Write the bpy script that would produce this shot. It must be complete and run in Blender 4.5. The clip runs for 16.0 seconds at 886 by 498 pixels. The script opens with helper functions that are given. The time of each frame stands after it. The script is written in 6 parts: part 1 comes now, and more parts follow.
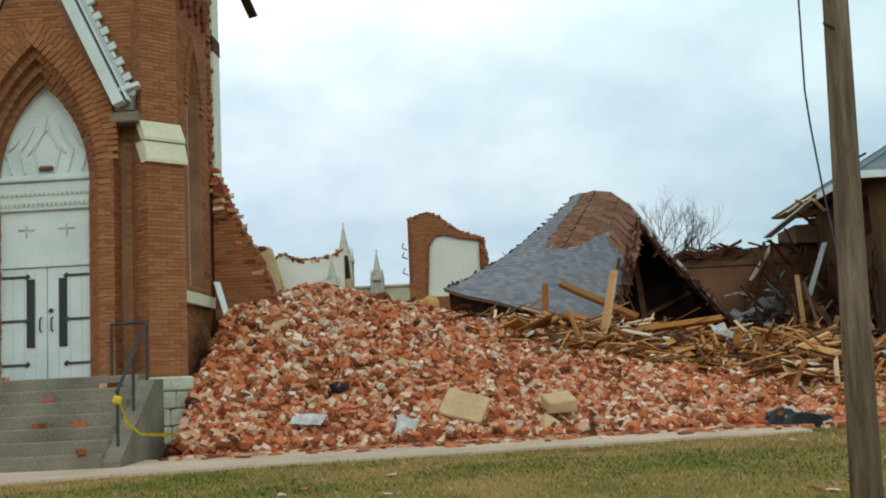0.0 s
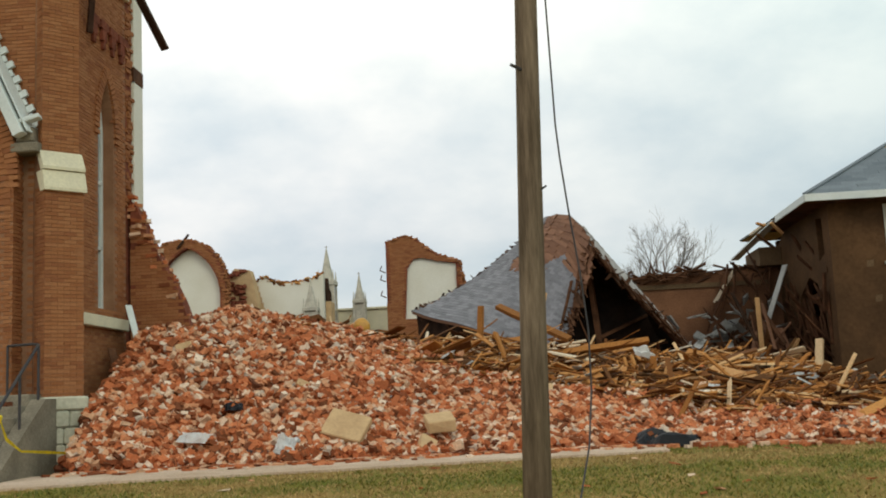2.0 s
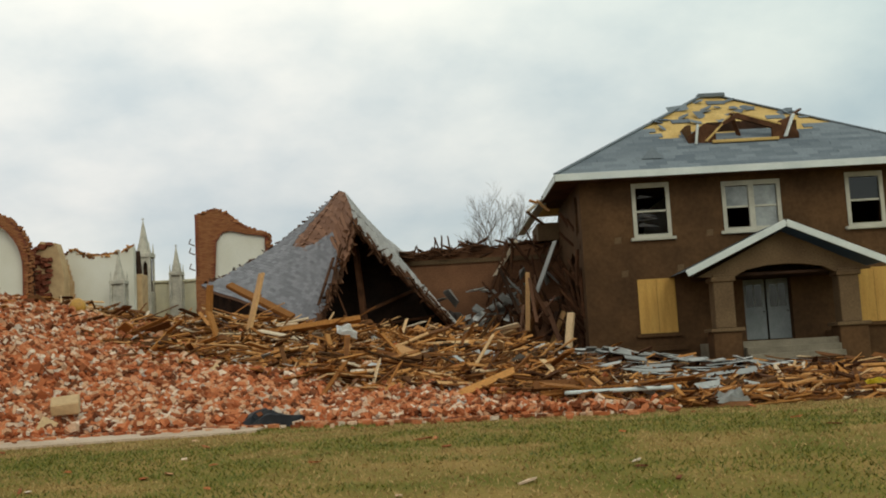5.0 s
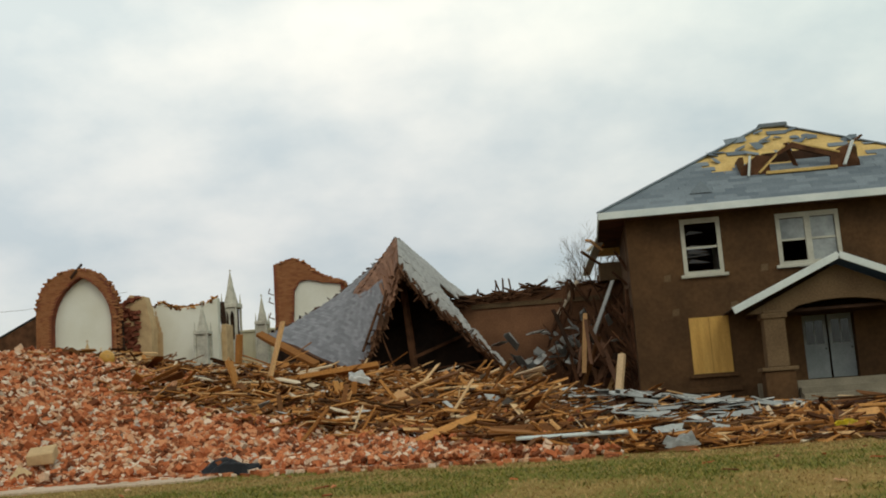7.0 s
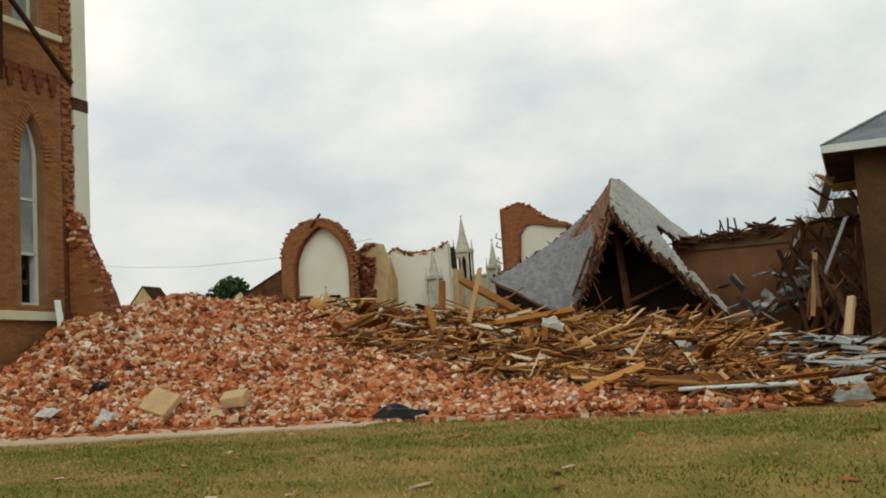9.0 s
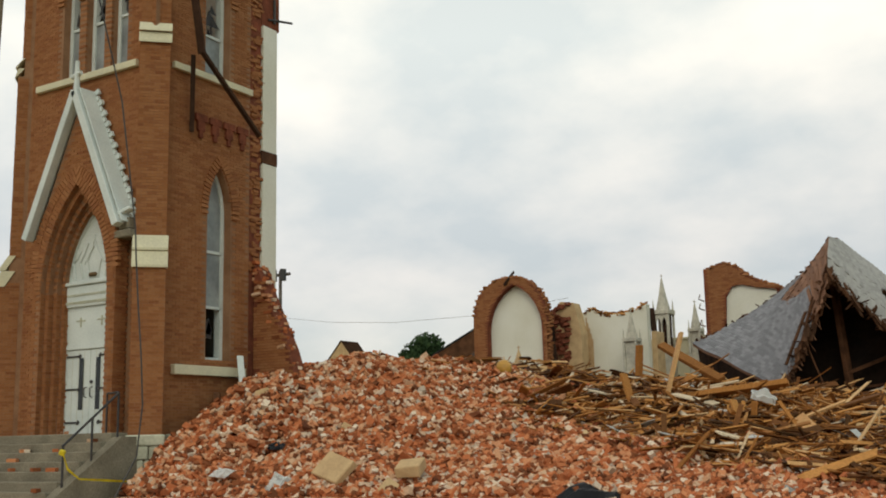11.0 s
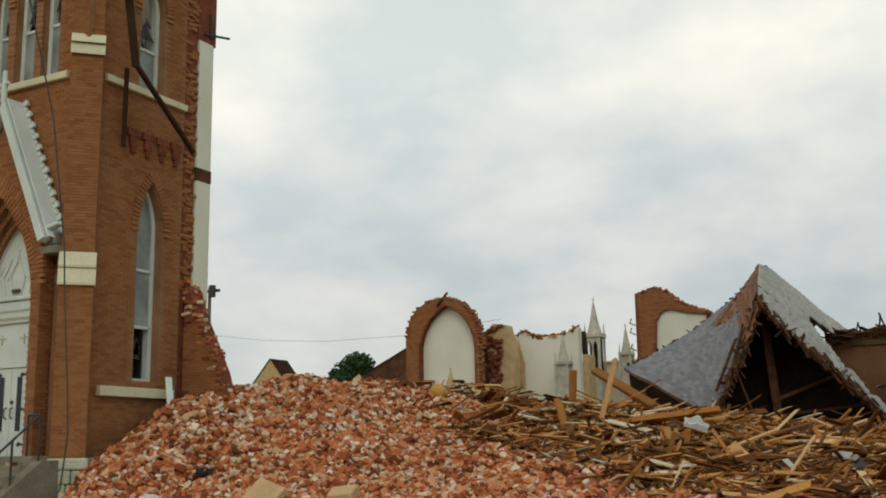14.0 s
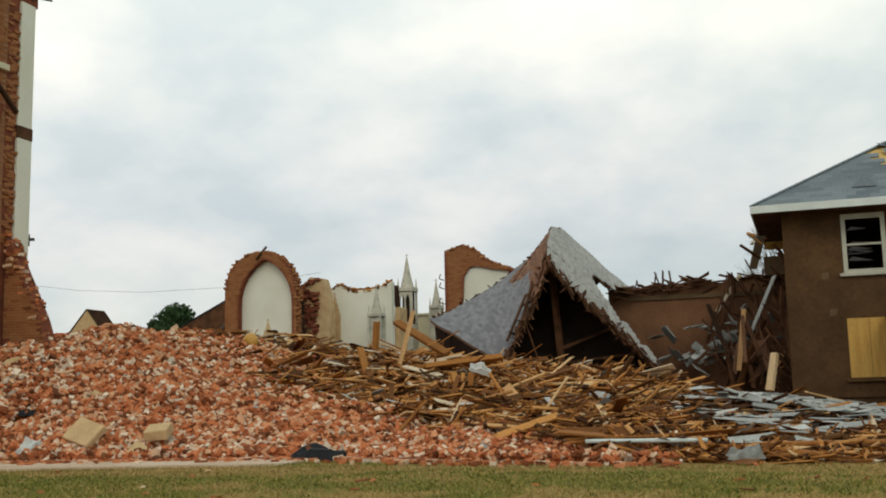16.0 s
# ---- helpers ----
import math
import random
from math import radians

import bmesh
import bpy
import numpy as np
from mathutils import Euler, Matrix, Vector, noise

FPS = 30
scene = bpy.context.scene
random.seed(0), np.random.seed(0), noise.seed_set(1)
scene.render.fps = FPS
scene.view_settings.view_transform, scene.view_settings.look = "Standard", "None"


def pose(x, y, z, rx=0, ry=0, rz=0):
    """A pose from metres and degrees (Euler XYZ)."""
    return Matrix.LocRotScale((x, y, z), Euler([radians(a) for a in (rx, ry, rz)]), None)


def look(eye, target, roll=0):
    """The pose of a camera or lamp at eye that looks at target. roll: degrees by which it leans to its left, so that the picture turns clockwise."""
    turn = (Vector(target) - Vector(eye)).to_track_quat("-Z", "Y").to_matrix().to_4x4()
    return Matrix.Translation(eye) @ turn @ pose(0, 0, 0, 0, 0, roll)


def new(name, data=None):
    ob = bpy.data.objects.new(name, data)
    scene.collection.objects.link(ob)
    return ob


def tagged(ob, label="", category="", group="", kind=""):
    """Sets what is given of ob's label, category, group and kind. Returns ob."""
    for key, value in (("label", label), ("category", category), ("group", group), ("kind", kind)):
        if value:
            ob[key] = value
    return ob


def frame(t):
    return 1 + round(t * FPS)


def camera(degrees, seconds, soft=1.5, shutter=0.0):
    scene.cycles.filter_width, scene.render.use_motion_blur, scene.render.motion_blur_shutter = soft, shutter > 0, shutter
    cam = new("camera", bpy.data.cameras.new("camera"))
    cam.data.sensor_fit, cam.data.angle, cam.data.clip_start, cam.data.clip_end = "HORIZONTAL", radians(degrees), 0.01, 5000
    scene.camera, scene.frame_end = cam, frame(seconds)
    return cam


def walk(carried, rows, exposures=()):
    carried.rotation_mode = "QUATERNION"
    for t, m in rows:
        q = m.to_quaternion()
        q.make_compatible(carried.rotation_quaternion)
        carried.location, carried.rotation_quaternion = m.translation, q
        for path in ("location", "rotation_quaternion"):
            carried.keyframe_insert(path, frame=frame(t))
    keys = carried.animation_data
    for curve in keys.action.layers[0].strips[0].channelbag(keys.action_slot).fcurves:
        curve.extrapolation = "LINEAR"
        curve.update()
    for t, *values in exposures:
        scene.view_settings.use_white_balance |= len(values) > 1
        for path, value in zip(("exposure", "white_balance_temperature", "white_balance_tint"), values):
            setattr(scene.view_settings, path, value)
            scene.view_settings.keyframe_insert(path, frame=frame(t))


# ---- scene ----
cam = camera(44.9, 16.0, soft=1.9)
PATH = [
    (0, (-1.576, -1.96, 1.091), (-1.668, 0.024, 1.33), -2.8),
    (0.5, (-1.055, -2.011, 1.064), (-1.145, -0.032, 1.342), -2.4),
    (1, (-0.502, -2.243, 1.004), (-0.596, -0.265, 1.287), -2.4),
    (1.5, (0.106, -2.33, 0.981), (-0.008, -0.354, 1.263), -2.6),
    (2, (0.693, -2.343, 0.955), (0.55, -0.368, 1.237), -2.7),
    (2.5, (1.336, -2.27, 0.976), (1.16, -0.298, 1.257), -2.8),
    (3, (2.012, -2.231, 0.973), (1.812, -0.261, 1.258), -2.7),
    (3.5, (2.721, -2.193, 0.967), (2.509, -0.225, 1.252), -2.5),
    (4, (3.477, -2.252, 0.954), (3.317, -0.275, 1.216), -2.6),
    (4.5, (4.447, -2.684, 0.996), (4.39, -0.698, 1.224), -2.9),
    (5.1, (5.553, -3.026, 1.014), (5.570, -1.037, 1.221), -3.2),
    (5.75, (6.625, -3.076, 0.977), (6.625, -1.088, 1.199), -3.6),
    (6.4, (7.577, -2.921, 0.917), (7.479, -0.941, 1.177), -3.8),
    (7, (8.359, -2.712, 0.87), (8.118, -0.75, 1.173), -4.0),
    (7.5, (8.976, -2.541, 0.842), (8.6, -0.606, 1.179), -4.0),
    (8, (9.616, -2.391, 0.843), (9.107, -0.478, 1.135), -4.2),
    (8.5, (9.861, -2.389, 0.889), (9.247, -0.499, 1.114), -4.1),
    (9, (9.87, -2.117, 0.894), (9.151, -0.265, 1.12), -3.6),
    (9.5, (9.709, -1.585, 0.919), (8.882, 0.221, 1.158), -3.3),
    (10, (9.583, -1.169, 0.943), (8.653, 0.581, 1.21), -2.7),
    (11.1, (9.379, -0.671, 1.121), (8.341, 1.001, 1.479), -1.2),
    (12.5, (9.324, -0.624, 1.243), (8.321, 1.052, 1.672), -0.3),
    (13, (9.344, -0.602, 1.172), (8.358, 1.087, 1.592), -0.5),
    (13.5, (9.126, -0.516, 1.246), (8.171, 1.196, 1.645), -0.7),
    (14, (9.2, -0.573, 1.238), (8.277, 1.16, 1.618), -0.9),
    (14.5, (9.519, -0.961, 1.144), (8.65, 0.805, 1.5), -1.1),
    (15, (9.832, -1.538, 1.127), (9.046, 0.272, 1.452), -0.9),
    (15.5, (10.275, -2.21, 1.096), (9.569, -0.363, 1.396), -1.0),
    (16, (10.546, -2.515, 1.017), (9.911, -0.64, 1.304), -1.3),
]
EXPOSURES = [(0.0, 0.1, 6300, -5), (1.0, 0.1, 6900, 1), (3.5, 0.05, 7300, 2), (4.5, -0.02, 7400, 0), (7.0, -0.12, 7300, 0), (8.5, -0.10, 7400, 0), (9.2, -0.02, 7600, 1), (10.0, 0.1, 7600, 4), (12.5, -0.4, 7300, -1), (13.0, -0.32, 7300, -1), (14.0, -0.22, 7400, 0), (15.0, -0.1, 7300, 1), (16.0, -0.05, 7300, 0)]
walk(cam, [(t, look(eye, target, roll)) for t, eye, target, roll in PATH], EXPOSURES)

# ---------- world and light ----------
world = bpy.data.worlds.new("overcast")
scene.world = world
world.use_nodes = True
wn, wl = world.node_tree.nodes, world.node_tree.links
wn.clear()
w_out = wn.new("ShaderNodeOutputWorld")
w_bg = wn.new("ShaderNodeBackground")
w_sky = wn.new("ShaderNodeTexSky")
w_sky.sky_type, w_sky.sun_disc = 'NISHITA', False
w_sky.sun_elevation, w_sky.sun_rotation = radians(42), radians(150)
w_geo = wn.new("ShaderNodeTexCoord")
w_sep = wn.new("ShaderNodeSeparateXYZ")
wl.new(w_geo.outputs["Generated"], w_sep.inputs[0])
# flat cloud deck: divide the direction by its height
w_add = wn.new("ShaderNodeMath"); w_add.operation = 'ADD'; w_add.inputs[1].default_value = 0.5
wl.new(w_sep.outputs["Z"], w_add.inputs[0])
w_abs = wn.new("ShaderNodeMath"); w_abs.operation = 'MAXIMUM'; w_abs.inputs[1].default_value = 0.05
wl.new(w_add.outputs[0], w_abs.inputs[0])
w_div = wn.new("ShaderNodeVectorMath"); w_div.operation = 'DIVIDE'
w_com = wn.new("ShaderNodeCombineXYZ")
for k in range(3):
    wl.new(w_abs.outputs[0], w_com.inputs[k])
wl.new(w_geo.outputs["Generated"], w_div.inputs[0])
wl.new(w_com.outputs[0], w_div.inputs[1])
w_n1 = wn.new("ShaderNodeTexNoise")
w_n1.inputs["Scale"].default_value, w_n1.inputs["Detail"].default_value, w_n1.inputs["Roughness"].default_value = 3.4, 8.0, 0.52
wl.new(w_div.outputs[0], w_n1.inputs["Vector"])
w_r1 = wn.new("ShaderNodeMapRange")
w_r1.inputs["From Min"].default_value, w_r1.inputs["From Max"].default_value = 0.36, 0.66
wl.new(w_n1.outputs["Fac"], w_r1.inputs["Value"])
w_grad = wn.new("ShaderNodeValToRGB")
w_grad.color_ramp.elements[0].position, w_grad.color_ramp.elements[0].color = 0.0, (0.46, 0.50, 0.585, 1)
w_grad.color_ramp.elements[1].position, w_grad.color_ramp.elements[1].color = 0.36, (0.96, 0.995, 1.01, 1)
e = w_grad.color_ramp.elements.new(0.85); e.color = (0.80, 0.84, 0.86, 1)
e = w_grad.color_ramp.elements.new(0.15); e.color = (0.62, 0.635, 0.70, 1)
wl.new(w_sep.outputs["Z"], w_grad.inputs["Fac"])
w_cl = wn.new("ShaderNodeMix"); w_cl.data_type = 'RGBA'; w_cl.blend_type = 'MULTIPLY'
w_cl.inputs["Factor"].default_value = 1.0
w_cr = wn.new("ShaderNodeValToRGB")
w_cr.color_ramp.elements[0].color = (0.73, 0.77, 0.84, 1)
w_cr.color_ramp.elements[1].color = (1.16, 1.09, 1.08, 1)
wl.new(w_r1.outputs[0], w_cr.inputs["Fac"])
wl.new(w_grad.outputs["Color"], w_cl.inputs["A"])
wl.new(w_cr.outputs["Color"], w_cl.inputs["B"])
w_sk = wn.new("ShaderNodeMix"); w_sk.data_type = 'RGBA'; w_sk.blend_type = 'ADD'
w_sk.inputs["Factor"].default_value = 0.03
w_az = wn.new("ShaderNodeValToRGB")
w_az.color_ramp.elements[0].position, w_az.color_ramp.elements[0].color = 0.0, (1.10, 1.07, 1.06, 1)
w_az.color_ramp.elements[1].position, w_az.color_ramp.elements[1].color = 1.0, (0.66, 0.78, 0.80, 1)
e = w_az.color_ramp.elements.new(0.45); e.color = (1.02, 1.0, 1.0, 1)
w_am = wn.new("ShaderNodeMapRange")
w_am.inputs["From Min"].default_value, w_am.inputs["From Max"].default_value = -0.7, 0.5
wl.new(w_sep.outputs["X"], w_am.inputs["Value"])
wl.new(w_am.outputs[0], w_az.inputs["Fac"])
w_ax = wn.new("ShaderNodeMix"); w_ax.data_type = 'RGBA'; w_ax.blend_type = 'MULTIPLY'
w_ax.inputs["Factor"].default_value = 1.0
wl.new(w_cl.outputs["Result"], w_ax.inputs["A"])
wl.new(w_az.outputs["Color"], w_ax.inputs["B"])
wl.new(w_ax.outputs["Result"], w_sk.inputs["A"])
wl.new(w_sky.outputs["Color"], w_sk.inputs["B"])
wl.new(w_sk.outputs["Result"], w_bg.inputs["Color"])
w_bg.inputs["Strength"].default_value = 1.0
wl.new(w_bg.outputs[0], w_out.inputs["Surface"])

sun = new("sun", bpy.data.lights.new("sun", 'SUN'))
sun.data.energy, sun.data.angle, sun.data.color = 0.55, radians(25), (1.0, 0.95, 0.88)
sun.matrix_world = look((18, -22, 28), (0, 10, 0))

# ---------- materials ----------
def mat(name, col, col2=None, scale=3.0, rough=0.85, bump=0.3, fine=40.0, island=False, metal=0.0, obrand=False, stops=None, stretch=None, grain=0.55):
    """Principled material: two colours mixed by broad and fine noise, with a fine bump; may vary by island or by object."""
    m = bpy.data.materials.new(name)
    m.use_nodes = True
    n, l = m.node_tree.nodes, m.node_tree.links
    b = n["Principled BSDF"]
    b.inputs["Roughness"].default_value, b.inputs["Metallic"].default_value = rough, metal
    b.inputs["Specular IOR Level"].default_value = 0.12 if rough > 0.78 else 0.5
    tc = n.new("ShaderNodeTexCoord")
    vec = tc.outputs["Object"]
    if stretch:
        mp = n.new("ShaderNodeMapping"); mp.inputs["Scale"].default_value = stretch
        l.new(vec, mp.inputs["Vector"]); vec = mp.outputs[0]
    a = n.new("ShaderNodeTexNoise"); a.inputs["Scale"].default_value, a.inputs["Detail"].default_value = scale, 5
    f = n.new("ShaderNodeTexNoise"); f.inputs["Scale"].default_value, f.inputs["Detail"].default_value = fine, 3
    l.new(vec, a.inputs["Vector"]); l.new(vec, f.inputs["Vector"])
    col2 = col2 or tuple(c * 0.72 for c in col)
    r = n.new("ShaderNodeValToRGB")
    r.color_ramp.elements[0].position, r.color_ramp.elements[1].position = 0.32, 0.68
    r.color_ramp.elements[0].color, r.color_ramp.elements[1].color = (*col2, 1), (*col, 1)
    l.new(a.outputs["Fac"], r.inputs["Fac"])
    out = r.outputs["Color"]
    if island or obrand:
        if island:
            src = n.new("ShaderNodeNewGeometry").outputs["Random Per Island"]
        else:
            src = n.new("ShaderNodeObjectInfo").outputs["Random"]
        q = n.new("ShaderNodeValToRGB"); q.color_ramp.interpolation = 'LINEAR'
        st = stops or [(0.0, col2), (1.0, col)]
        while len(q.color_ramp.elements) < len(st):
            q.color_ramp.elements.new(0.5)
        for e, (p, c) in zip(q.color_ramp.elements, st):
            e.position, e.color = p, (*c, 1)
        l.new(src, q.inputs["Fac"])
        mx = n.new("ShaderNodeMix"); mx.data_type = 'RGBA'; mx.inputs["Factor"].default_value = 0.8
        l.new(out, mx.inputs["A"]); l.new(q.outputs["Color"], mx.inputs["B"])
        out = mx.outputs["Result"]
    ml = n.new("ShaderNodeMix"); ml.data_type = 'RGBA'; ml.blend_type = 'MULTIPLY'; ml.inputs["Factor"].default_value = grain
    fr = n.new("ShaderNodeValToRGB")
    fr.color_ramp.elements[0].position, fr.color_ramp.elements[1].position = 0.3, 0.7
    fr.color_ramp.elements[0].color, fr.color_ramp.elements[1].color = (0.55, 0.55, 0.55, 1), (1.15, 1.15, 1.15, 1)
    l.new(f.outputs["Fac"], fr.inputs["Fac"])
    l.new(out, ml.inputs["A"]); l.new(fr.outputs["Color"], ml.inputs["B"])
    l.new(ml.outputs["Result"], b.inputs["Base Color"])
    if bump:
        bp = n.new("ShaderNodeBump"); bp.inputs["Strength"].default_value, bp.inputs["Distance"].default_value = bump, 0.02
        l.new(f.outputs["Fac"], bp.inputs["Height"]); l.new(bp.outputs[0], b.inputs["Normal"])
    return m


BRICKS = [(0.0, (0.30, 0.122, 0.05)), (0.35, (0.37, 0.16, 0.066)), (0.7, (0.41, 0.19, 0.085)), (1.0, (0.26, 0.10, 0.043))]
RUBBLE = [(0.0, (0.05, 0.021, 0.013)), (0.19, (0.25, 0.07, 0.029)), (0.43, (0.55, 0.16, 0.064)), (0.63, (0.66, 0.265, 0.125)), (0.79, (0.66, 0.42, 0.26)), (0.95, (0.92, 0.80, 0.64)), (1.0, (0.40, 0.36, 0.30))]
LUMBER = [(0.0, (0.025, 0.010, 0.005)), (0.30, (0.15, 0.052, 0.016)), (0.58, (0.42, 0.165, 0.042)), (0.84, (0.66, 0.31, 0.10)), (0.95, (0.80, 0.55, 0.30)), (1.0, (0.84, 0.76, 0.62))]
m_brick = mat("brick", (0.34, 0.12, 0.06), (0.26, 0.08, 0.045), 1.0, 0.9, 0.4, 60, island=True, stops=BRICKS)
m_brickob = mat("brick_piece", (0.34, 0.12, 0.06), (0.26, 0.08, 0.045), 1.0, 0.9, 0.4, 60, obrand=True, stops=BRICKS)
m_mortar = mat("mortar", (0.37, 0.205, 0.12), (0.26, 0.13, 0.072), 2.0, 0.95, 0.3, 60)
m_rubble = mat("rubble_brick", (0.62, 0.24, 0.10), (0.34, 0.09, 0.036), 3.0, 0.9, 0.5, 34, grain=0.45, island=True, stops=RUBBLE)
m_rubbleob = mat("rubble_brick_piece", (0.62, 0.24, 0.10), (0.34, 0.09, 0.036), 3.0, 0.9, 0.5, 34, grain=0.45, obrand=True, stops=RUBBLE)
m_shaded_dust = mat("shaded_rubble_dust", (0.085, 0.032, 0.016), (0.03, 0.014, 0.009), 2.5, 0.95, 0.8, 30)
m_torn = mat("torn_brick", (0.27, 0.08, 0.045), (0.15, 0.05, 0.03), 4.0, 0.95, 0.8, 18)
m_lumber = mat("lumber", (0.38, 0.18, 0.06), (0.14, 0.062, 0.022), 1.5, 0.8, 0.3, 25, island=True, stops=LUMBER, stretch=(1, 1, 1))
m_lumberob = mat("lumber_piece", (0.42, 0.22, 0.08), (0.18, 0.085, 0.032), 1.5, 0.8, 0.3, 25, obrand=True, stops=LUMBER)
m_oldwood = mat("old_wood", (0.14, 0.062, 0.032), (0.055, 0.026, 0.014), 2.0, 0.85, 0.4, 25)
m_darkwood = mat("dark_wood", (0.07, 0.035, 0.022), (0.03, 0.016, 0.01), 2.0, 0.85, 0.4, 25)
m_plaster = mat("plaster", (0.80, 0.78, 0.69), (0.72, 0.69, 0.58), 0.7, 0.9, 0.06, 20, grain=0.12)
m_white = mat("white_paint", (0.70, 0.74, 0.71), (0.58, 0.63, 0.61), 1.5, 0.6, 0.08, 25, grain=0.2)
m_cream = mat("cream_stone", (0.72, 0.66, 0.47), (0.62, 0.57, 0.42), 2.0, 0.85, 0.15, 25, grain=0.25)
m_altar = mat("weathered_altar_stone", (0.62, 0.58, 0.48), (0.42, 0.39, 0.33), 3.0, 0.9, 0.3, 14, grain=0.4)
m_sash = mat("grey_white_sash_paint", (0.56, 0.54, 0.45), (0.42, 0.40, 0.33), 2.0, 0.7, 0.1, 25, grain=0.3)
m_lime = mat("limestone", (0.62, 0.60, 0.47), (0.44, 0.43, 0.33), 2.5, 0.9, 0.6, 14, grain=0.4)
m_conc = mat("concrete", (0.29, 0.25, 0.185), (0.18, 0.155, 0.115), 1.5, 0.92, 0.4, 30)
m_walkc = mat("walk_concrete", (0.66, 0.51, 0.39), (0.52, 0.38, 0.27), 1.2, 0.92, 0.3, 30)
m_shingle = mat("grey_shingle", (0.26, 0.26, 0.28), (0.17, 0.17, 0.185), 0.8, 0.9, 0.5, 30, island=True, stops=[(0, (0.17, 0.17, 0.185)), (1, (0.29, 0.29, 0.31))])
m_board = mat("brown_boards", (0.27, 0.135, 0.08), (0.17, 0.08, 0.048), 1.5, 0.85, 0.3, 25, island=True, stops=[(0, (0.16, 0.075, 0.045)), (1, (0.30, 0.155, 0.095))])
m_litshingle = mat("lit_shingle", (0.46, 0.42, 0.385), (0.35, 0.32, 0.295), 0.8, 0.9, 0.4, 30, island=True, stops=[(0, (0.32, 0.31, 0.30)), (1, (0.48, 0.46, 0.44))])
m_paper = mat("white_sheet", (0.90, 0.90, 0.88), (0.80, 0.82, 0.82), 2.0, 0.6, 0.03, 20, grain=0.1)
m_slatebrown = mat("brown_shingle", (0.13, 0.10, 0.085), (0.07, 0.055, 0.05), 0.9, 0.9, 0.5, 30)
m_slate = mat("blue_shingle", (0.20, 0.235, 0.26), (0.13, 0.155, 0.175), 0.8, 0.85, 0.5, 30, island=True, stops=[(0, (0.13, 0.155, 0.18)), (1, (0.23, 0.265, 0.29))])
m_stucco = mat("brown_stucco", (0.13, 0.069, 0.033), (0.075, 0.041, 0.021), 0.8, 0.95, 0.5, 9, grain=0.45)
m_tanstucco = mat("tan_stucco", (0.19, 0.125, 0.07), (0.12, 0.075, 0.042), 0.8, 0.95, 0.5, 18)
m_redstucco = mat("reddish_stucco", (0.27, 0.13, 0.07), (0.16, 0.075, 0.042), 0.9, 0.95, 0.5, 18)
m_ply = mat("plywood", (0.62, 0.36, 0.09), (0.50, 0.27, 0.06), 1.2, 0.75, 0.1, 20, stretch=(6, 1, 0.6))
m_deck = mat("bare_roof_deck", (0.72, 0.50, 0.20), (0.55, 0.36, 0.13), 1.5, 0.8, 0.2, 20)
m_iron = mat("black_iron", (0.025, 0.025, 0.03), (0.05, 0.04, 0.035), 8, 0.55, 0.1, 40)
m_glass = mat("dark_window_glass", (0.03, 0.035, 0.04), (0.015, 0.017, 0.02), 2, 0.08, 0.0, 10)
m_pole = mat("weathered_pole", (0.27, 0.20, 0.135), (0.11, 0.078, 0.05), 3.0, 0.9, 0.6, 20, stretch=(6, 6, 0.5))
m_tarp = mat("black_tarp", (0.02, 0.022, 0.03), (0.012, 0.013, 0.018), 4, 0.42, 0.3, 12)
m_bark = mat("bark", (0.19, 0.16, 0.14), (0.11, 0.09, 0.08), 3, 0.95, 0.4, 20)
m_cyp = mat("conifer_leaf", (0.045, 0.085, 0.035), (0.02, 0.045, 0.02), 3, 0.8, 0.2, 20, island=True, stops=[(0, (0.025, 0.05, 0.02)), (1, (0.06, 0.10, 0.04))])
m_tape = mat("yellow_tape", (0.80, 0.62, 0.02), (0.70, 0.52, 0.02), 4, 0.5, 0.05, 20)
m_tin = mat("pale_sheet", (0.55, 0.58, 0.58), (0.38, 0.40, 0.40), 2.0, 0.6, 0.2, 15, island=True, stops=[(0, (0.20, 0.195, 0.18)), (0.6, (0.35, 0.345, 0.32)), (0.9, (0.5, 0.49, 0.46)), (1, (0.72, 0.72, 0.70))])
_g = m_glass.node_tree.nodes["Principled BSDF"]
_g.inputs["Transmission Weight"].default_value = 0.85
m_dusty = mat("dusty_glass", (0.36, 0.385, 0.38), (0.17, 0.185, 0.19), 1.6, 0.35, 0.0, 12, grain=0.3)
m_dark = mat("roof_inside_shade", (0.028, 0.017, 0.012), (0.014, 0.01, 0.008), 2, 0.95, 0.0, 10)
m_block = mat("tan_block", (0.62, 0.43, 0.24), (0.48, 0.32, 0.175), 3, 0.9, 0.25, 25, grain=0.22)
m_shaded_door = mat("porch_shaded_white", (0.27, 0.29, 0.29), (0.18, 0.20, 0.20), 1.5, 0.6, 0.1, 20, grain=0.3)
m_gold = mat("golden_globe", (0.62, 0.34, 0.06), (0.45, 0.22, 0.04), 3, 0.5, 0.1, 15)

# ---------- mesh helpers ----------
rng = random.Random(7)


def part(name, bm, material, parent=None, label=""):
    me = bpy.data.meshes.new(name)
    bm.to_mesh(me)
    bm.free()
    me.materials.append(material)
    ob = new(name, me)
    if parent is not None:
        ob.parent = parent
        ob.matrix_parent_inverse = parent.matrix_basis.inverted()
    if label:
        ob["label"] = label
    return ob


def empty(name, at, label, category, group="", kind=""):
    """An Empty at the base of a thing; its parts are built in world coordinates."""
    ob = tagged(new(name), label, category, group, kind)
    ob.matrix_basis = Matrix.Translation(at)
    return ob


